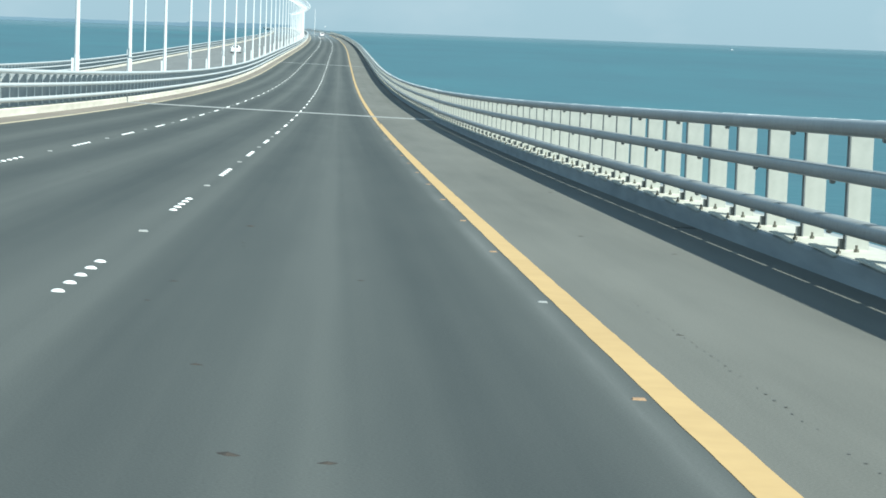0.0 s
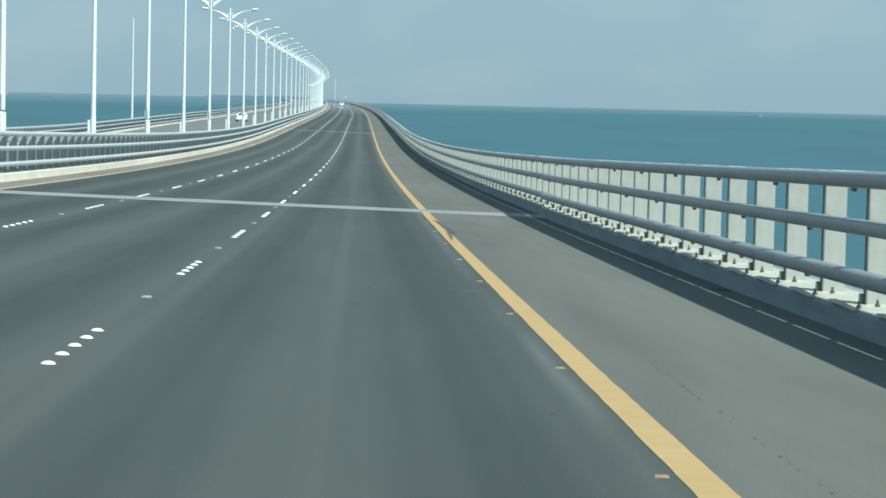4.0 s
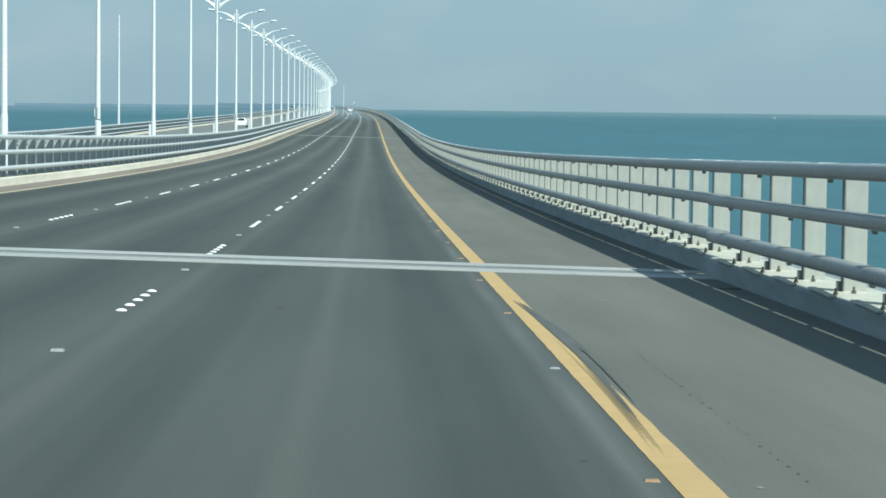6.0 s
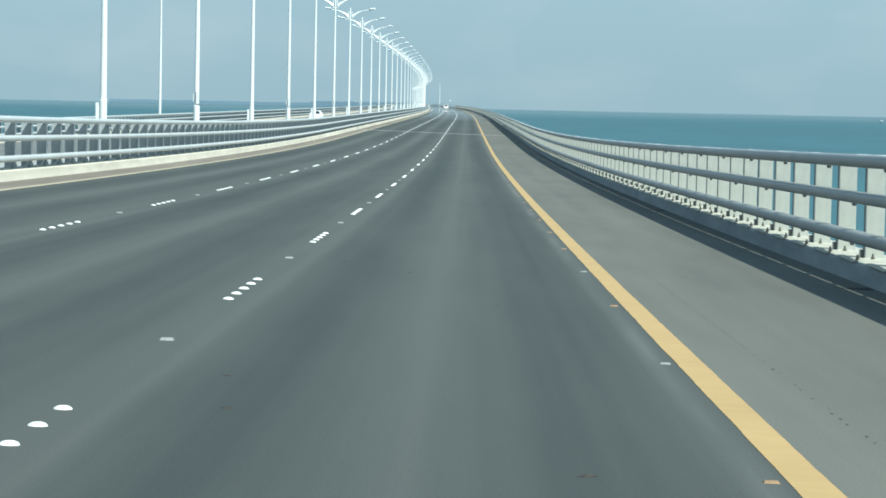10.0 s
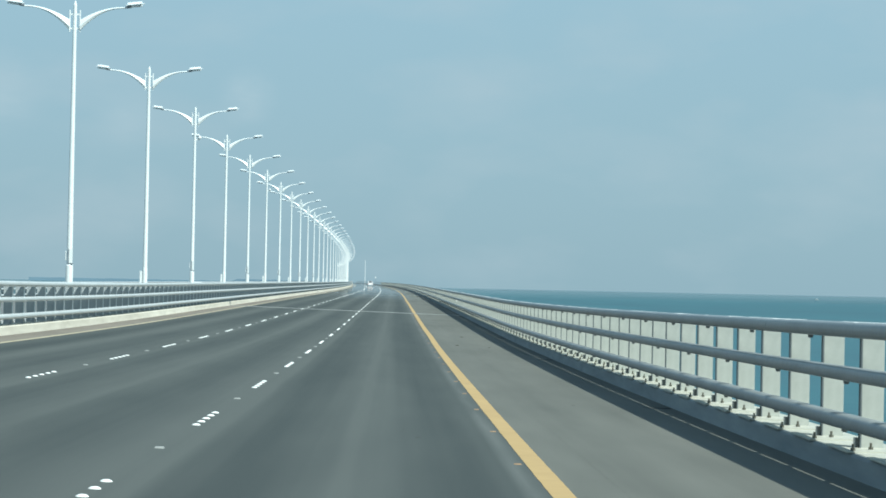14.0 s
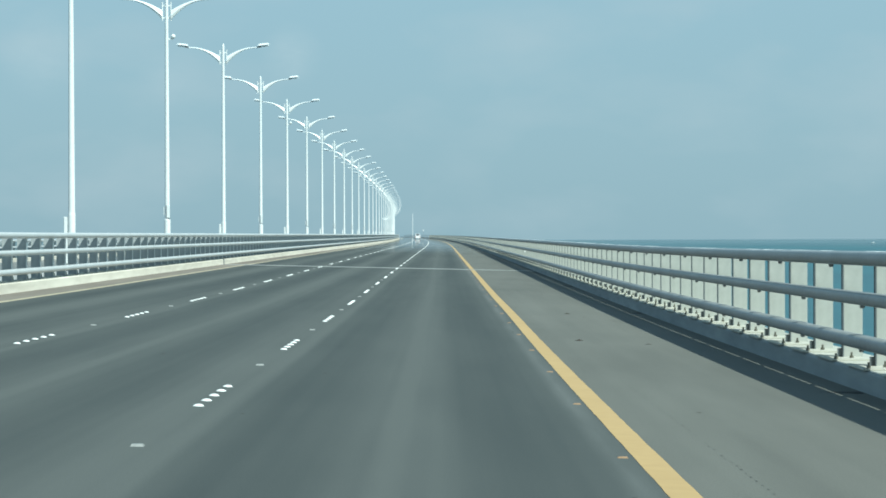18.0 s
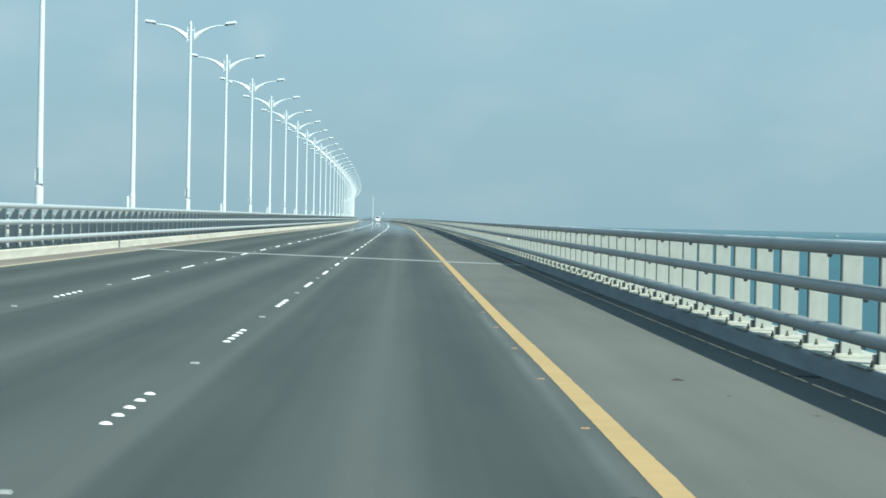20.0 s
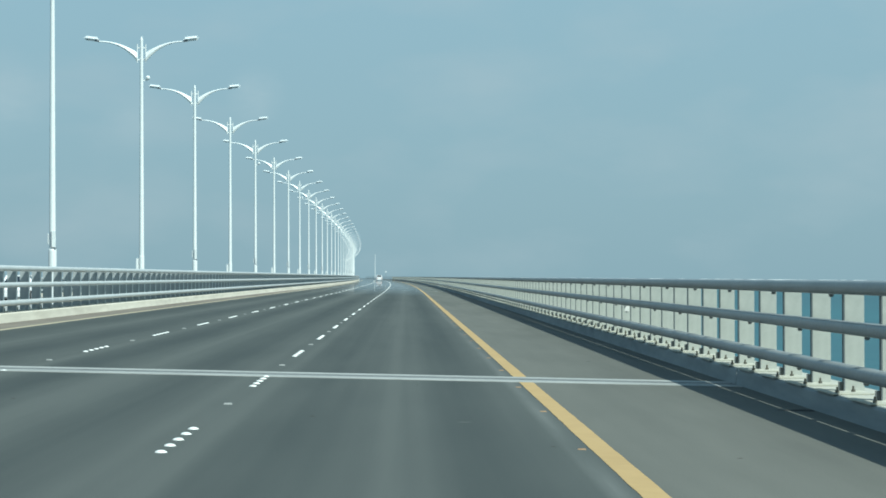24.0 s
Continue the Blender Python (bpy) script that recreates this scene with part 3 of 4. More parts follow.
# ---- parapets ----
def oval(q, z, rq, rz_, n=18, bow=0.7):
    """A rail's section: an oval with flattened top and sides, the squarer the smaller bow is."""
    def flat_round(c):
        return math.copysign(abs(c) ** bow, c)
    return [(q + rq * flat_round(math.cos(2 * math.pi * i / n)), z + rz_ * flat_round(math.sin(2 * math.pi * i / n))) for i in range(n)]


def post_meshes(paint, flange_paint, half=0.055, edge=0.195, front=0.0):
    """A welded H-shaped steel post (way +1: the rails hang on its left, road side) with its foot plate and bolts."""
    bm = bmesh.new()
    box(bm, front, 0.25, -0.008, 0.008, 0.0, 1.155)
    post = mesh_of("post", bm, paint)
    bm = bmesh.new()
    box(bm, front - 0.016, front - 0.001, -half, half, 0.01, 1.125)
    # the flange is stiffened towards the road at its foot
    box(bm, -0.05, front - 0.016, -0.008, 0.008, 0.015, 0.12)
    flange = mesh_of("flange", bm, flange_paint)
    bm = bmesh.new()
    box(bm, -edge, 0.34, -0.66, 0.60, 0.0, 0.018, 0.005)
    plate = mesh_of("base_plate", bm, PLATE_PAINT)
    bm = bmesh.new()
    tube(bm, 0.026, 0.026, 0.016, 0.046, 6)
    tube(bm, 0.013, 0.013, 0.046, 0.085, 8)
    return post, flange, plate, mesh_of("bolt", bm, BOLT_STEEL)


PALE_POST, DARK_FLANGE, PLATE, BOLT = post_meshes(POST_PAINT, SHADED_FLANGE_PAINT, 0.055, 0.228, 0.022)
GREY_POST, PALE_FLANGE, INNER_PLATE = post_meshes(SHADED_POST_PAINT, LIT_FLANGE_PAINT, 0.08, 0.12)[:3]
POST_STEP = 2.2385


def parapet(name, label, foot, base, way, first, bolts, begin, shift=0.0):
    ob = thing(name, label, "railing")
    POST, paint, FLANGE, flange_paint = (PALE_POST, POST_PAINT, DARK_FLANGE, SHADED_FLANGE_PAINT) if bolts else (GREY_POST, SHADED_POST_PAINT, PALE_FLANGE, LIT_FLANGE_PAINT)
    deep, bow = (0.102, 0.56) if bolts else (0.13, 0.7)
    top = base + (0.239 if bolts else 0.26)
    q0 = foot + way * 0.22
    # three rails in lengths of about 30 m, with a hair's gap between lengths
    rails = [("top_rail", q0 - way * 0.105, base + 1.44, 0.133 if bolts else 0.135, 0.080), ("middle_rail", q0 - way * (deep + 0.008), base + 0.995, deep, 0.072), ("bottom_rail", q0 - way * (deep + 0.018), base + 0.515, deep, 0.076)]
    step = 15 * POST_STEP
    rail_paint = SHADED_RAIL_PAINT if bolts else LIT_RAIL_PAINT
    first -= POST_STEP * math.ceil((first - begin) / POST_STEP)
    posts_to = 290
    # the bay over the first joint is wider, so the run starts again behind it
    standing, s = [], first
    while s < 1500:
        if shift and s > JOINTS[0]:
            s += shift
            shift = 0.0
        standing.append(s)
        s += POST_STEP
    for rn, q, z, rq, rzz in rails:
        a = first - POST_STEP / 2
        while a < 700:
            b = a + step
            if a < JOINTS[0] < b:
                b = JOINTS[0]
            in_by = edge_shift(a) if bolts else 0.0
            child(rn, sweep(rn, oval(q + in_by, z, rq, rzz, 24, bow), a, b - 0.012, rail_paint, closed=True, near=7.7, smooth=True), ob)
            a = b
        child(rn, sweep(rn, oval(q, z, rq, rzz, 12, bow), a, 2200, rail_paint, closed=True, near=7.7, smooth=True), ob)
    turn = 0 if way > 0 else 180
    if bolts:
        for rn, q, z, rq, rzz in rails:
            bmc = bmesh.new()
            box(bmc, -0.025, 0.025, -0.04, 0.04, -0.036, 0.01, 0.008)
            nub = mesh_of("rail_clip", bmc, SHADED_RAIL_PAINT)
            for k, s in enumerate(standing):
                if (k + len(rn)) % 2 and 12 < s < 470:
                    child("rail_clip", nub, ob, stand(s + 0.12, q + edge_shift(s), z - rzz, turn))
    far = [("distant_post", POST, paint, [], []), ("distant_flange", FLANGE, flange_paint, [], [])]
    for n, s in enumerate(standing):
        m = stand(s, q0 + (edge_shift(s) if bolts else 0.0), top, turn)
        if n < posts_to:
            p = child("post", POST, ob, m)
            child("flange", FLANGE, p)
            child("base_plate", PLATE if bolts else INNER_PLATE, p)
            if bolts and 20 < s < 480:
                for bx, by in ((-0.15, -0.52), (0.07, -0.30)):
                    child("bolt", BOLT, p, Matrix.Translation((bx, by, 0)))
        else:
            for _, me, _, far_v, far_f in far:
                o = len(far_v)
                far_v.extend(m @ v.co for v in me.vertices)
                far_f.extend(tuple(k + o for k in f.vertices) for f in me.polygons)
    for pn, _, mat, far_v, far_f in far:
        child(pn, mesh_from(pn, far_v, far_f, mat), ob)["kind"] = "stuff"
    return ob


parapet("parapet", "grey steel three-rail parapet on pale posts along the sea edge", RIGHT_FOOT, rz, 1, 102.10, True, 4.0, 1.25)


def rail_highlight():
    """Chalky white broken patches that paint the sunlit highlight on the top rail's crown."""
    r2, verts, faces, s = random.Random(17), [], [], 14.0
    q, z = RIGHT_FOOT + 0.115, rz + 1.44
    crown = oval(q, z, 0.135, 0.0815, 24, 0.56)[4:9]
    while s < 520:
        long = r2.uniform(0.5, 3.4) if r2.random() < 0.7 else r2.uniform(0.1, 0.4)
        steps = max(2, int(long / 0.35))
        o = len(verts)
        for k in range(steps + 1):
            at = s + long * k / steps
            pinch = 0.35 + 0.65 * math.sin(math.pi * k / steps) ** 0.4 * r2.uniform(0.55, 1.0)
            for u, h in crown:
                verts.append(place(at, q + edge_shift(at) + (u - q) * pinch, h))
        for k in range(steps):
            for j in range(len(crown) - 1):
                c = o + k * len(crown) + j
                faces.append((c, c + len(crown), c + len(crown) + 1, c + 1))
        s += long + (r2.uniform(0.05, 0.5) if r2.random() < 0.65 else r2.uniform(0.6, 3.0))
    tagged(new("rail_top_highlight", mesh_from("rail_top_highlight", verts, faces, CROWN_HIGHLIGHT)), "chalky white patches painting the sunlit highlight along the top rail", "bird lime", kind="stuff")


rail_highlight()
parapet("parapet", "grey steel parapet of three tube rails along the median kerb", LEFT_FOOT, lz, -1, 428.0, False, 40.0)
parapet("parapet", "grey steel parapet of the opposite carriageway above the sea", OUT_R, surface(OUT_R), -1, 101.0, False, 150.0)


# ---- street lamps ----
def lamp(m, boxed):
    """A tapered white post with a swept double arm; stands on a box-like base."""
    ob = thing("street_lamp", "tall white double-armed street lamp on the median", "street lamp", "lamps along the median", m)
    H = 12.22
    bm = bmesh.new()
    tube(bm, 0.125, 0.072, 0.0, H - 0.03, 24)
    part("pole", bm, LAMP_WHITE, ob)
    bm = bmesh.new()
    box(bm, -0.20, 0.20, -0.20, 0.20, 0.0, 0.03, 0.006)
    part("foot_plate", bm, LAMP_GREY, ob)
    r = 0.130 if boxed else 0.146
    bm = bmesh.new()
    tube(bm, r, r, 0.03, 1.93, 16)
    tube(bm, r, 0.122, 1.93, 1.99, 16)
    part("base_sleeve", bm, LAMP_WHITE, ob)
    bm = bmesh.new()
    if boxed:
        box(bm, -0.26, -0.14, -0.07, 0.07, 0.25, 1.86, 0.012)
        box(bm, -0.17, -0.10, -0.03, 0.03, 0.6, 0.66)
        box(bm, -0.17, -0.10, -0.03, 0.03, 1.6, 1.66)
        part("cable_box", bm, LAMP_WHITE, ob)
    else:
        box(bm, -0.018, 0.122, -0.130, -0.02, 2.03, 2.62, 0.012)
        door = part("access_door", bm, LAMP_WHITE, ob)
        bm = bmesh.new()
        box(bm, -0.165, -0.128, -0.035, 0.03, 2.14, 2.52, 0.008)
        part("hinge_plate", bm, LAMP_WHITE, ob)
        bm = bmesh.new()
        for x0, x1, z0, z1 in ((-0.034, -0.018, 1.995, 2.60), (-0.034, 0.155, 1.995, 2.025)):
            box(bm, x0, x1, -0.133, -0.07, z0, z1)
        part("door_frame", bm, LAMP_GREY, door)
    bm = bmesh.new()
    tube(bm, 0.075, 0.03, H - 0.03, H + 0.14, 12)
    part("finial", bm, LAMP_WHITE, ob)
    for way in (-1, 1):
        bm = bmesh.new()
        tube(bm, 0.028, 0.028, H - 1.08, H - 0.22, 10, Matrix.Translation((way * 0.20, 0, 0)))
        box(bm, min(0, way * 0.2), max(0, way * 0.2), -0.02, 0.02, H - 0.98, H - 0.92)
        box(bm, min(0, way * 0.2), max(0, way * 0.2), -0.02, 0.02, H - 0.42, H - 0.36)
        part("side_tube", bm, LAMP_WHITE, ob)
        # the arm: a flat swept blade, deep at the post and thin at the lantern
        bm = bmesh.new()
        n, ring = 12, []
        for i in range(n + 1):
            f = i / n
            x = 0.20 + f * 1.80
            zt = H + 0.14 - 0.20 - 0.55 * (1 - f) ** 2.1
            depth = 0.06 + 0.36 * (1 - f) ** 2.6
            w = 0.05 + 0.07 * (1 - f) ** 2
            ring.append([bm.verts.new((way * x, yy, zz)) for yy, zz in ((-0.008, zt), (0.008, zt), (w, zt - depth * 0.62), (w * 0.6, zt - depth), (-w * 0.6, zt - depth), (-w, zt - depth * 0.62))])
        for i in range(n):
            for j in range(6):
                bm.faces.new((ring[i][j], ring[i][(j + 1) % 6], ring[i + 1][(j + 1) % 6], ring[i + 1][j]))
        bm.faces.new(ring[0])
        bm.faces.new(list(reversed(ring[-1])))
        arm = part("arm", bm, LAMP_WHITE, ob)
        bm = bmesh.new()
        t = Matrix.Translation((way * 2.36, 0, H + 0.04)) @ pose(0, 0, 0, 0, -way * 8, 0)
        r = bmesh.ops.create_cube(bm, size=1.0)
        for v in r["verts"]:
            end = v.co.x * way > 0
            v.co = (v.co.x * 0.74, v.co.y * (0.30 if end else 0.36), v.co.z * 0.20 + (0.015 if not end else 0.0))
        bmesh.ops.bevel(bm, geom=bm.edges[:], offset=0.085, segments=4, affect="EDGES")
        bmesh.ops.transform(bm, matrix=t, verts=bm.verts[:])
        head = part("luminaire", bm, LANTERN, arm, "pale grey lantern head")
        bm = bmesh.new()
        box(bm, -0.22, 0.22, -0.11, 0.11, -0.085, -0.06, 0.008, t)
        part("lens", bm, LAMP_GLASS, arm)
        bm = bmesh.new()
        box(bm, min(-way * 0.38, -way * 0.16), max(-way * 0.38, -way * 0.16), -0.12, 0.12, -0.10, -0.02, 0.02, t)
        part("gear_box", bm, LAMP_GREY, arm, "dark grey gear box")
    return ob


LAMP_Q, LAMP_FIRST, LAMP_STEP = -12.57, 120.78, 29.70
even_lamp = lamp(stand(LAMP_FIRST, LAMP_Q, lz + 0.22), True)
odd_lamp = lamp(stand(LAMP_FIRST + LAMP_STEP, LAMP_Q, lz + 0.22), False)
for i in range(-4, 66):
    if i not in (0, 1):
        copy_thing(odd_lamp if i % 2 else even_lamp, stand(LAMP_FIRST + LAMP_STEP * i, LAMP_Q, lz + 0.22))


def watch_camera(i):
    """A small dome camera on a bracket, high on the post."""
    ob = thing("dome_camera", "small white dome camera on a lamp post bracket", "camera", "cameras on the lamp posts", stand(LAMP_FIRST + LAMP_STEP * i, LAMP_Q, lz + 0.22))
    bm = bmesh.new()
    box(bm, 0.06, 0.30, -0.02, 0.02, 10.26, 10.32)
    part("bracket", bm, LAMP_WHITE, ob)
    bm = bmesh.new()
    bmesh.ops.create_uvsphere(bm, u_segments=14, v_segments=9, radius=0.11)
    bmesh.ops.transform(bm, matrix=Matrix.Translation((0.30, 0, 10.41)), verts=bm.verts[:])
    part("dome", bm, LAMP_WHITE, ob, smooth=True)


for i in (3, 6, 9, 12, 15, 18):
    watch_camera(i)


# ---- vehicles ----
def wheel(parent, x, y, r):
    bm = bmesh.new()
    tube(bm, r, r, -0.11, 0.11, 24, Matrix.Translation((x, y, r)) @ pose(0, 0, 0, 0, 90, 0))
    bmesh.ops.bevel(bm, geom=[e for e in bm.edges if len(e.link_faces) == 2 and e.calc_face_angle(0) > 1.0], offset=0.03, segments=2, affect="EDGES")
    ob = part("wheel", bm, TYRE, parent)
    bm = bmesh.new()
    tube(bm, r * 0.62, r * 0.62, -0.118, 0.118, 16, Matrix.Translation((x, y, r)) @ pose(0, 0, 0, 0, 90, 0))
    part("rim", bm, RIM, ob)


def hull(bm, sections):
    """A body lofted through (y, half width, bottom, top, half width at the top) sections."""
    rings = []
    for y, w, z0, z1, wt in sections:
        mid = z0 + (z1 - z0) * 0.55
        rings.append([bm.verts.new(c) for c in ((-w, y, z0), (-w, y, mid), (-wt, y, z1), (wt, y, z1), (w, y, mid), (w, y, z0))])
    for a, c in zip(rings, rings[1:]):
        for j in range(6):
            bm.faces.new((a[j], a[(j + 1) % 6], c[(j + 1) % 6], c[j]))
    bm.faces.new(rings[0])
    bm.faces.new(list(reversed(rings[-1])))


def car(name, label, m, sections, cabin, length, half, lamps_back):
    ob = thing(name, label, "car", "", m)
    bm = bmesh.new()
    hull(bm, sections)
    bmesh.ops.bevel(bm, geom=bm.edges[:], offset=0.035, segments=2, affect="EDGES")
    part("body", bm, CAR_WHITE, ob, smooth=False)
    bm = bmesh.new()
    hull(bm, cabin)
    bmesh.ops.bevel(bm, geom=bm.edges[:], offset=0.02, segments=1, affect="EDGES")
    part("cabin", bm, CAR_WHITE, ob)

    def ring(sec):
        y, w, z0, z1, wt = sec
        mid = z0 + (z1 - z0) * 0.55
        return [Vector(c) for c in ((-w, y, z0), (-w, y, mid), (-wt, y, z1), (wt, y, z1), (w, y, mid), (w, y, z0))]

    rs = [ring(c) for c in cabin]
    for name, quad in (("rear_window", (rs[0][2], rs[0][3], rs[1][3], rs[1][2])), ("windscreen", (rs[-1][3], rs[-1][2], rs[-2][2], rs[-2][3])),
                       ("side_window", (rs[1][1], rs[-2][1], rs[-2][2], rs[1][2])), ("side_window", (rs[-2][4], rs[1][4], rs[1][3], rs[-2][3]))):
        c = sum(quad, Vector()) / 4
        inner = [c + (v - c) * 0.80 for v in quad]
        up = (quad[1] - quad[0]).cross(quad[3] - quad[0]).normalized()
        if up.dot(c - Vector((0, 0, 1.0))) < 0:
            up = -up
        bm = bmesh.new()
        low, high = [bm.verts.new(v - up * 0.02) for v in inner], [bm.verts.new(v + up * 0.012) for v in inner]
        bm.faces.new(high)
        bm.faces.new(list(reversed(low)))
        for k in range(4):
            bm.faces.new((low[k], low[(k + 1) % 4], high[(k + 1) % 4], high[k]))
        part(name, bm, CAR_GLASS, ob)
    roof_y0, roof_y1, roof_z, roof_w = cabin[1][0], cabin[-2][0], cabin[1][3], cabin[1][4]
    bm = bmesh.new()
    box(bm, -roof_w - 0.02, roof_w + 0.02, roof_y0 - 0.05, roof_y1 + 0.05, roof_z - 0.02, roof_z + 0.05, 0.02)
    part("roof", bm, CAR_WHITE, ob)
    for x in (-half + 0.10, half - 0.10):
        for y in (-length * 0.31, length * 0.31):
            wheel(ob, x, y, 0.34)
    for x in (-half + 0.22, half - 0.22):
        bm = bmesh.new()
        box(bm, x - 0.14, x + 0.14, -length / 2 - 0.02, -length / 2 + 0.05, 0.72, 0.92, 0.015)
        part("tail_light", bm, TAIL_RED, ob, "red tail light")
        bm = bmesh.new()
        box(bm, x - 0.16, x + 0.16, length / 2 - 0.05, length / 2 + 0.02, 0.62, 0.78, 0.015)
        part("headlight", bm, HEAD_LENS, ob)
        bm = bmesh.new()
        box(bm, x - 0.30 if x < 0 else x + 0.16, x - 0.16 if x < 0 else x + 0.30, 0.55, 0.70, 0.98, 1.12, 0.02)
        part("wing_mirror", bm, CAR_WHITE, ob)
    for y in (-length / 2 - 0.035, length / 2 - 0.045):
        bm = bmesh.new()
        box(bm, -half + 0.05, half - 0.05, y, y + 0.08, 0.32, 0.52, 0.02)
        part("bumper", bm, CAR_WHITE, ob)
    return ob


SALOON = [(-2.3, 0.84, 0.28, 0.92, 0.78), (-2.0, 0.90, 0.24, 0.98, 0.82), (0.9, 0.92, 0.24, 0.95, 0.84), (2.0, 0.88, 0.24, 0.82, 0.76), (2.32, 0.76, 0.30, 0.70, 0.66)]
SALOON_CABIN = [(-1.75, 0.78, 0.90, 0.98, 0.72), (-1.05, 0.78, 0.90, 1.40, 0.58), (0.25, 0.78, 0.90, 1.42, 0.58), (1.15, 0.78, 0.88, 0.96, 0.74)]
VAN = [(-2.45, 0.90, 0.34, 1.05, 0.86), (-2.3, 0.94, 0.30, 1.10, 0.90), (1.2, 0.94, 0.30, 1.05, 0.90), (2.2, 0.90, 0.30, 0.96, 0.80), (2.45, 0.80, 0.34, 0.82, 0.72)]
VAN_CABIN = [(-2.38, 0.86, 1.0, 1.15, 0.82), (-2.15, 0.86, 1.0, 1.82, 0.74), (0.75, 0.86, 1.0, 1.84, 0.74), (1.55, 0.86, 0.98, 1.10, 0.80)]
car("car", "white saloon car on the opposite carriageway", stand(490, -20.4, surface(-20.4), 180), SALOON, SALOON_CABIN, 4.6, 0.92, True)
car("car", "white sport utility car far ahead in the middle lane", stand(1180, -3.9, surface(-3.9)), VAN, VAN_CABIN, 4.9, 0.94, True)


# ---- masts, sign, boat ----
def mast():
    ob = thing("mast", "plain tapered white mast beside the far parapet", "mast", "", stand(415.2, -32.3, 0) @ Matrix.Translation((0, 0, -1.2)))
    bm = bmesh.new()
    tube(bm, 0.17, 0.08, 0.0, 16.3, 20)
    part("pole", bm, LAMP_WHITE, ob)
    bm = bmesh.new()
    box(bm, -0.35, 0.35, -0.35, 0.35, -0.25, 0.02, 0.02)
    part("foot_plate", bm, LAMP_GREY, ob)
    bm = bmesh.new()
    box(bm, -0.6, 3.0, -0.3, 0.3, -0.85, -0.25, 0.03)
    part("bracket", bm, SLAB, ob)


mast()


def beacon_mast():
    ob = thing("beacon_mast", "slender pale beacon mast standing far off in the sea", "mast", "", Matrix.Translation((-24.0, 2300.0, SEA_Z)))
    bm = bmesh.new()
    tube(bm, 0.38, 0.20, 0.0, 28.5, 10)
    part("pole", bm, LAMP_WHITE, ob)
    bm = bmesh.new()
    tube(bm, 1.6, 1.4, -0.5, 3.0, 14)
    part("footing", bm, SLAB, ob)


beacon_mast()


def road_sign():
    ob = thing("road_sign", "small white road sign on a post by the parapet", "road sign", "", stand(1660, 5.0, rz + 0.235))
    bm = bmesh.new()
    tube(bm, 0.05, 0.05, 0.0, 4.2, 10)
    part("post", bm, LAMP_GREY, ob)
    bm = bmesh.new()
    box(bm, -0.33, 0.33, -0.10, -0.05, 3.5, 4.2, 0.02)
    part("panel", bm, LAMP_WHITE, ob)


road_sign()


def boat():
    ob = thing("boat", "small white motor boat far out on the sea", "boat", "", Matrix.Translation((476.0, 3023.0, SEA_Z)) @ pose(0, 0, 0, 0, 0, 70) @ Matrix.Scale(0.75, 4))
    bm = bmesh.new()
    rings = []
    for y, w, z in ((-3.2, 1.0, 1.0), (0.0, 1.25, 1.05), (2.2, 0.9, 1.25), (3.6, 0.08, 1.5)):
        rings.append([bm.verts.new(c) for c in ((-w, y, z), (-w * 0.6, y, -0.2), (w * 0.6, y, -0.2), (w, y, z))])
    for a, c in zip(rings, rings[1:]):
        for j in range(4):
            bm.faces.new((a[j], a[(j + 1) % 4], c[(j + 1) % 4], c[j]))
    bm.faces.new(rings[0])
    bm.faces.new(list(reversed(rings[-1])))
    part("hull", bm, LAMP_WHITE, ob)
    bm = bmesh.new()
    box(bm, -0.75, 0.75, -1.6, 1.0, 1.0, 2.4, 0.15)
    part("wheelhouse", bm, LAMP_WHITE, ob)


boat()


# ---- marks and litter on the paving ----
def flat_streak(name, points, width, mat, lift, label, category):
    """A worn mark that follows (s, q) points and tapers at both ends."""
    verts, faces, n = [], [], len(points)
    for i, (s, q) in enumerate(points):
        w = width * math.sin(math.pi * (i + 0.35) / (n - 0.3)) ** 0.6 / 2
        verts += [place(s, q - w, surface(q - w) + lift), place(s, q + w, surface(q + w) + lift)]
    for i in range(n - 1):
        faces.append((2 * i, 2 * i + 1, 2 * i + 3, 2 * i + 2))
    return tagged(new(name, mesh_from(name, verts, faces, mat)), label, category, kind="structure")


r5 = random.Random(8)
for k in range(24):
    # a fan of scuffs that swings off the yellow line and back: rubber on the shoulder, a few brown scratches on the paint
    rubber = k >= 6
    u = r5.uniform(0.22, 0.8) if rubber else 0.04 + 0.065 * k
    a, b = (r5.uniform(107.4, 112.5), r5.uniform(113.5, 119.0)) if rubber else (r5.uniform(105.5, 106.6), r5.uniform(110.5, 114.0))
    pts = []
    for i in range(15):
        s = a + (b - a) * i / 14
        pts.append((s, 1.55 + 0.12 * u + (0.08 + 0.10 * u) * math.sin(math.pi * (s - 105.0) / 14.6)))
    flat_streak("tyre_mark", pts, r5.uniform(0.014, 0.04) if rubber else r5.uniform(0.004, 0.008), TYRE_MARK if rubber else SCUFF, 0.0062 + 0.0001 * k,
                "dark skid streak swinging off the yellow line" if rubber else "brown scuff across the yellow line", "tyre mark")


# short pale scrapes across the road surface
r6 = random.Random(21)
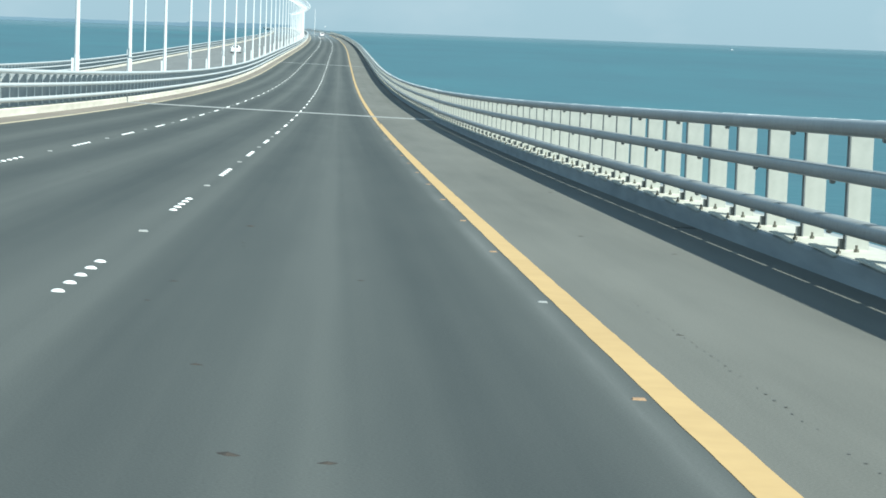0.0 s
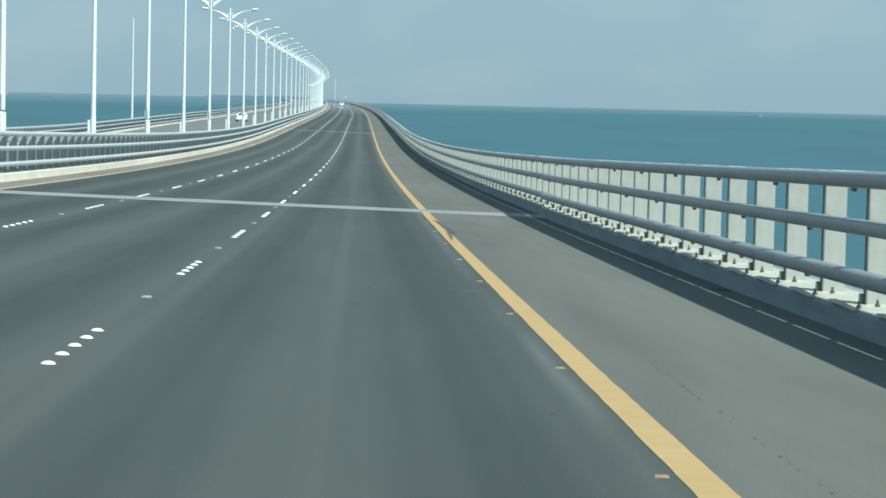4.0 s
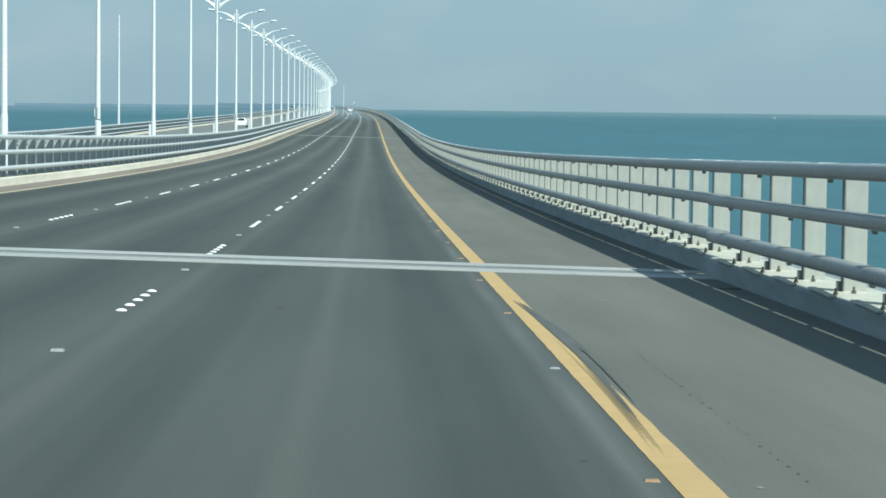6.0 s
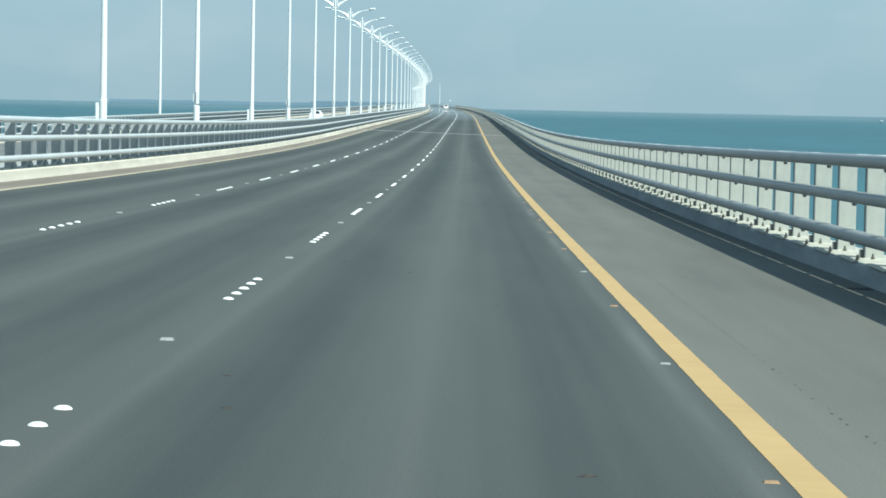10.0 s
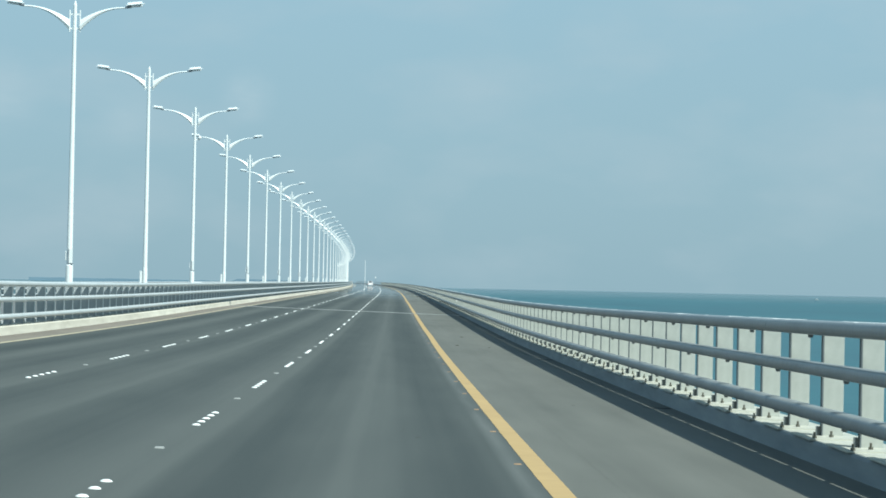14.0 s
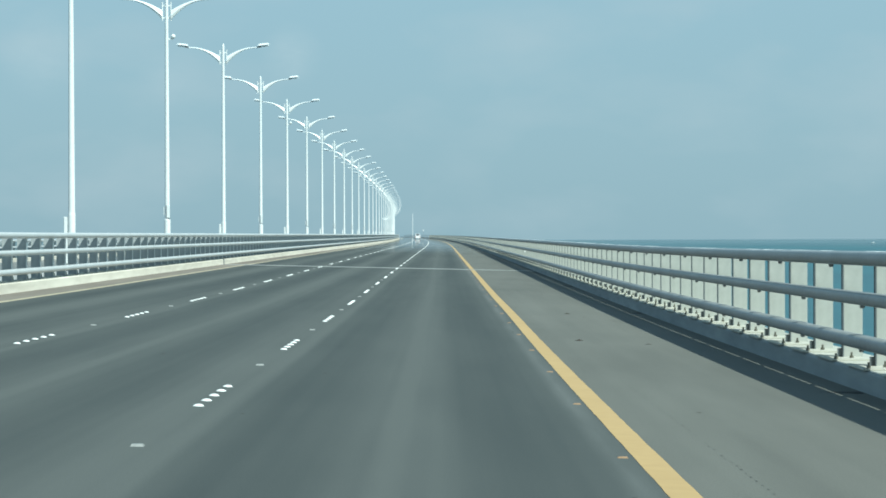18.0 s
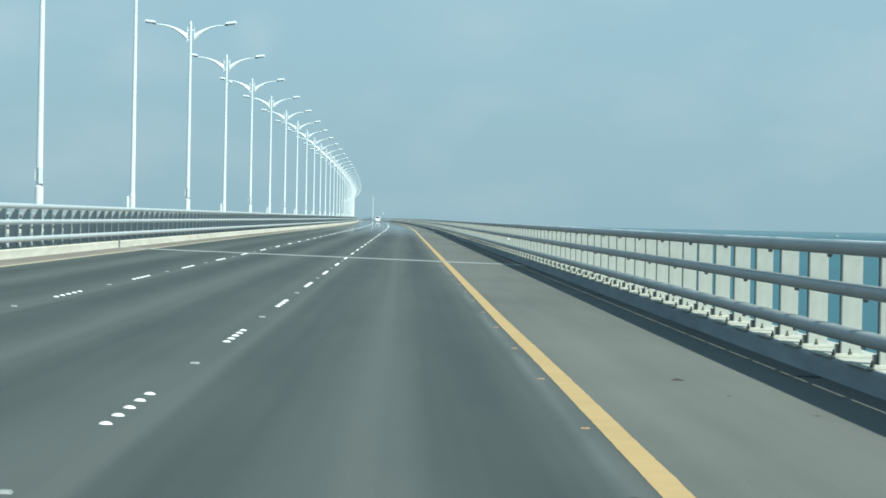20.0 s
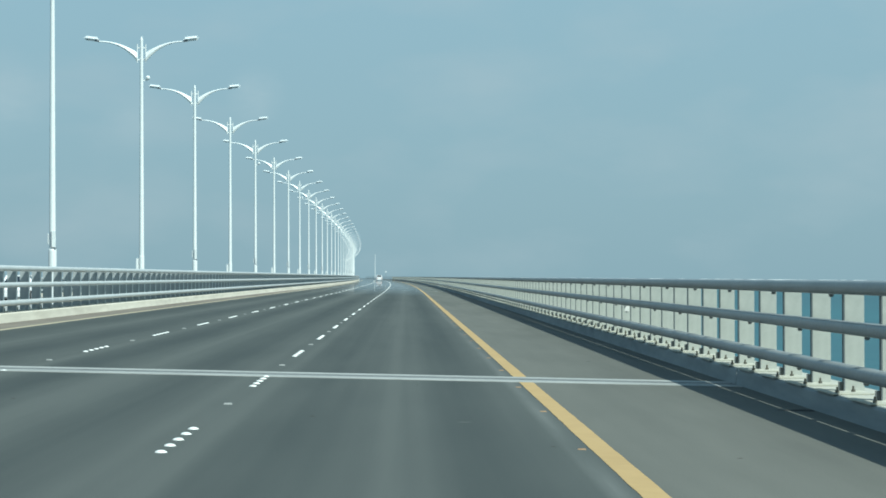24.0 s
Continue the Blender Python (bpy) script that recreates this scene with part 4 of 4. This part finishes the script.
for s, q, width in ((95.2, 1.35, 0.26), (90.55, 1.22, 0.38), (280.5, 1.60, 0.18), (277.5, 1.62, 0.16), (384.3, 0.51, 0.16), (120.4, 1.95, 0.28), (119.3, 2.6, 0.20), (104.6, 1.91, 0.07), (137.2, 2.75, 0.09), (134.6, 2.6, 0.07)):
    for k in range(2):
        cut, at, side, wide = r6.uniform(0.03, 0.06), s + r6.uniform(-0.05, 0.05), q + r6.uniform(-0.1, 0.1) * width, width * r6.uniform(0.45, 0.9)
        flat_streak("scrape_mark", [(at + cut * (i / 6 - 0.5), side + r6.uniform(-0.15, 0.15) * wide) for i in range(7)], wide, SCRAPE, 0.0064 + 0.0002 * k if 1.45 < q < 1.75 else 0.0025 + 0.0003 * k,
                    "thin pale scrape worn into the road surface", "scrape")


def crumb(seed, size):
    """An uneven flake of litter lying flat."""
    rnd = random.Random(seed)
    n = 9
    verts = [Vector((0, 0, size * 0.16))]
    for i in range(n):
        a = 2 * math.pi * i / n
        r = size * (0.6 + 0.5 * rnd.random())
        verts.append(Vector((r * 1.5 * math.cos(a), r * 0.7 * math.sin(a), 0)))
    return mesh_from("debris", verts, [(0, 1 + i, 1 + (i + 1) % n) for i in range(n)], DEBRIS)


CRUMBS = [crumb(i, 0.036 + 0.008 * i) for i in range(4)]
SEEN = [(327.4, 2.87), (312.6, 2.33), (311.7, 3.35), (28.8, -1.05), (149.2, -1.03), (166.7, -1.23), (164.6, 0.59), (12.0, -0.55), (15.2, -0.86), (11.9, -0.15)]
rnd = random.Random(11)
for i in range(110):
    SEEN.append((14 + rnd.random() * 400, rnd.choice((-1, -0.9, 0.2, 0.9, 2.6, 3.2, -4, -7)) + rnd.uniform(-0.6, 0.6)))
for i, (s, q) in enumerate(SEEN):
    ob = tagged(new("debris", CRUMBS[i % 4]), "small dark flake of litter on the asphalt", "debris", "litter on the road")
    ob.matrix_basis = stand(s, q, surface(q) + 0.001, rnd.uniform(-40, 40)) @ Matrix.Diagonal((1.6, 1.4, 4.0, 1) if i < 2 else (0.9, 1.2, 1.6, 1) if i < 3 else (0.85, 0.85, 1.3, 1) if i < 10 else (0.55, 0.55, 0.6, 1))


def drain(s):
    """A cast-iron slot drain let into the shoulder at the kerb."""
    ob = thing("drain", "dark cast-iron slot drain in the shoulder by the kerb", "drain", "drains along the kerb", stand(s, 4.44 + edge_shift(s), surface(4.44)))
    bm = bmesh.new()
    for y0, y1 in ((-0.10, -0.085), (0.085, 0.10)):
        box(bm, -0.24, 0.2, y0, y1, -0.03, 0.006)
    for x0, x1 in ((-0.24, -0.225), (0.185, 0.2)):
        box(bm, x0, x1, -0.085, 0.085, -0.03, 0.006)
    part("frame", bm, DARK_GAP, ob)
    bm = bmesh.new()
    for k in range(7):
        box(bm, -0.215 + k * 0.058, -0.19 + k * 0.058, -0.085, 0.085, -0.02, 0.005)
    part("grate", bm, DEBRIS, ob)
    bm = bmesh.new()
    box(bm, -0.225, 0.185, -0.085, 0.085, -0.02, 0.002)
    part("pit", bm, DARK_GAP, ob)


for i in range(14):
    drain(388.1 - 29.5 * i)


def dotted_scratches():
    """A broken row of small dark pits along the shoulder."""
    r2, verts, faces = random.Random(3), [], []
    s = 6.0
    while s < 318:
        if noise.noise((s * 0.05, 0, 0)) > -0.15 and r2.random() < 0.8:
            c = place(s, 2.18 + r2.uniform(-0.012, 0.012), 0)
            c.z += surface(2.18) + 0.004
            o, a, w = len(verts), r2.uniform(0.005, 0.012), r2.uniform(0.012, 0.032)
            verts += [c + Vector((a * math.cos(t), w * math.sin(t), FALL * a * math.cos(t))) for t in [math.pi * k / 3 for k in range(6)]]
            faces.append(tuple(range(o, o + 6)))
        s += 0.28
    tagged(new("scratch_marks", mesh_from("scratch_marks", verts, faces, PIT)), "broken row of small dark pits along the shoulder", "scratches", kind="stuff")


dotted_scratches()


def delineator(s):
    ob = thing("delineator", "small white reflector plate on a parapet post", "reflector", "", stand(s, RIGHT_FOOT + 0.22, rz + 0.26))
    bm = bmesh.new()
    box(bm, -0.09, 0.02, -0.05, -0.03, 0.52, 0.76, 0.004)
    part("plate", bm, WHITE_PAINT, ob)
    bm = bmesh.new()
    box(bm, -0.05, -0.016, -0.035, 0.0, 0.49, 0.53)
    part("clip", bm, SHADED_RAIL_PAINT, ob)


delineator(415.0)

for s in JOINTS:
    bm = bmesh.new()
    box(bm, -0.05, 0.03, -0.22, 0.22, -0.10, 0.20, 0.01)
    ob = tagged(new("cover_plate", mesh_of("cover_plate", bm, JOINT_STEEL)), "grey steel cover plate on the median kerb at the joint", "cover plate", "joint cover plates")
    ob.matrix_basis = stand(s, LEFT_FOOT - 0.02, lz + 0.10)
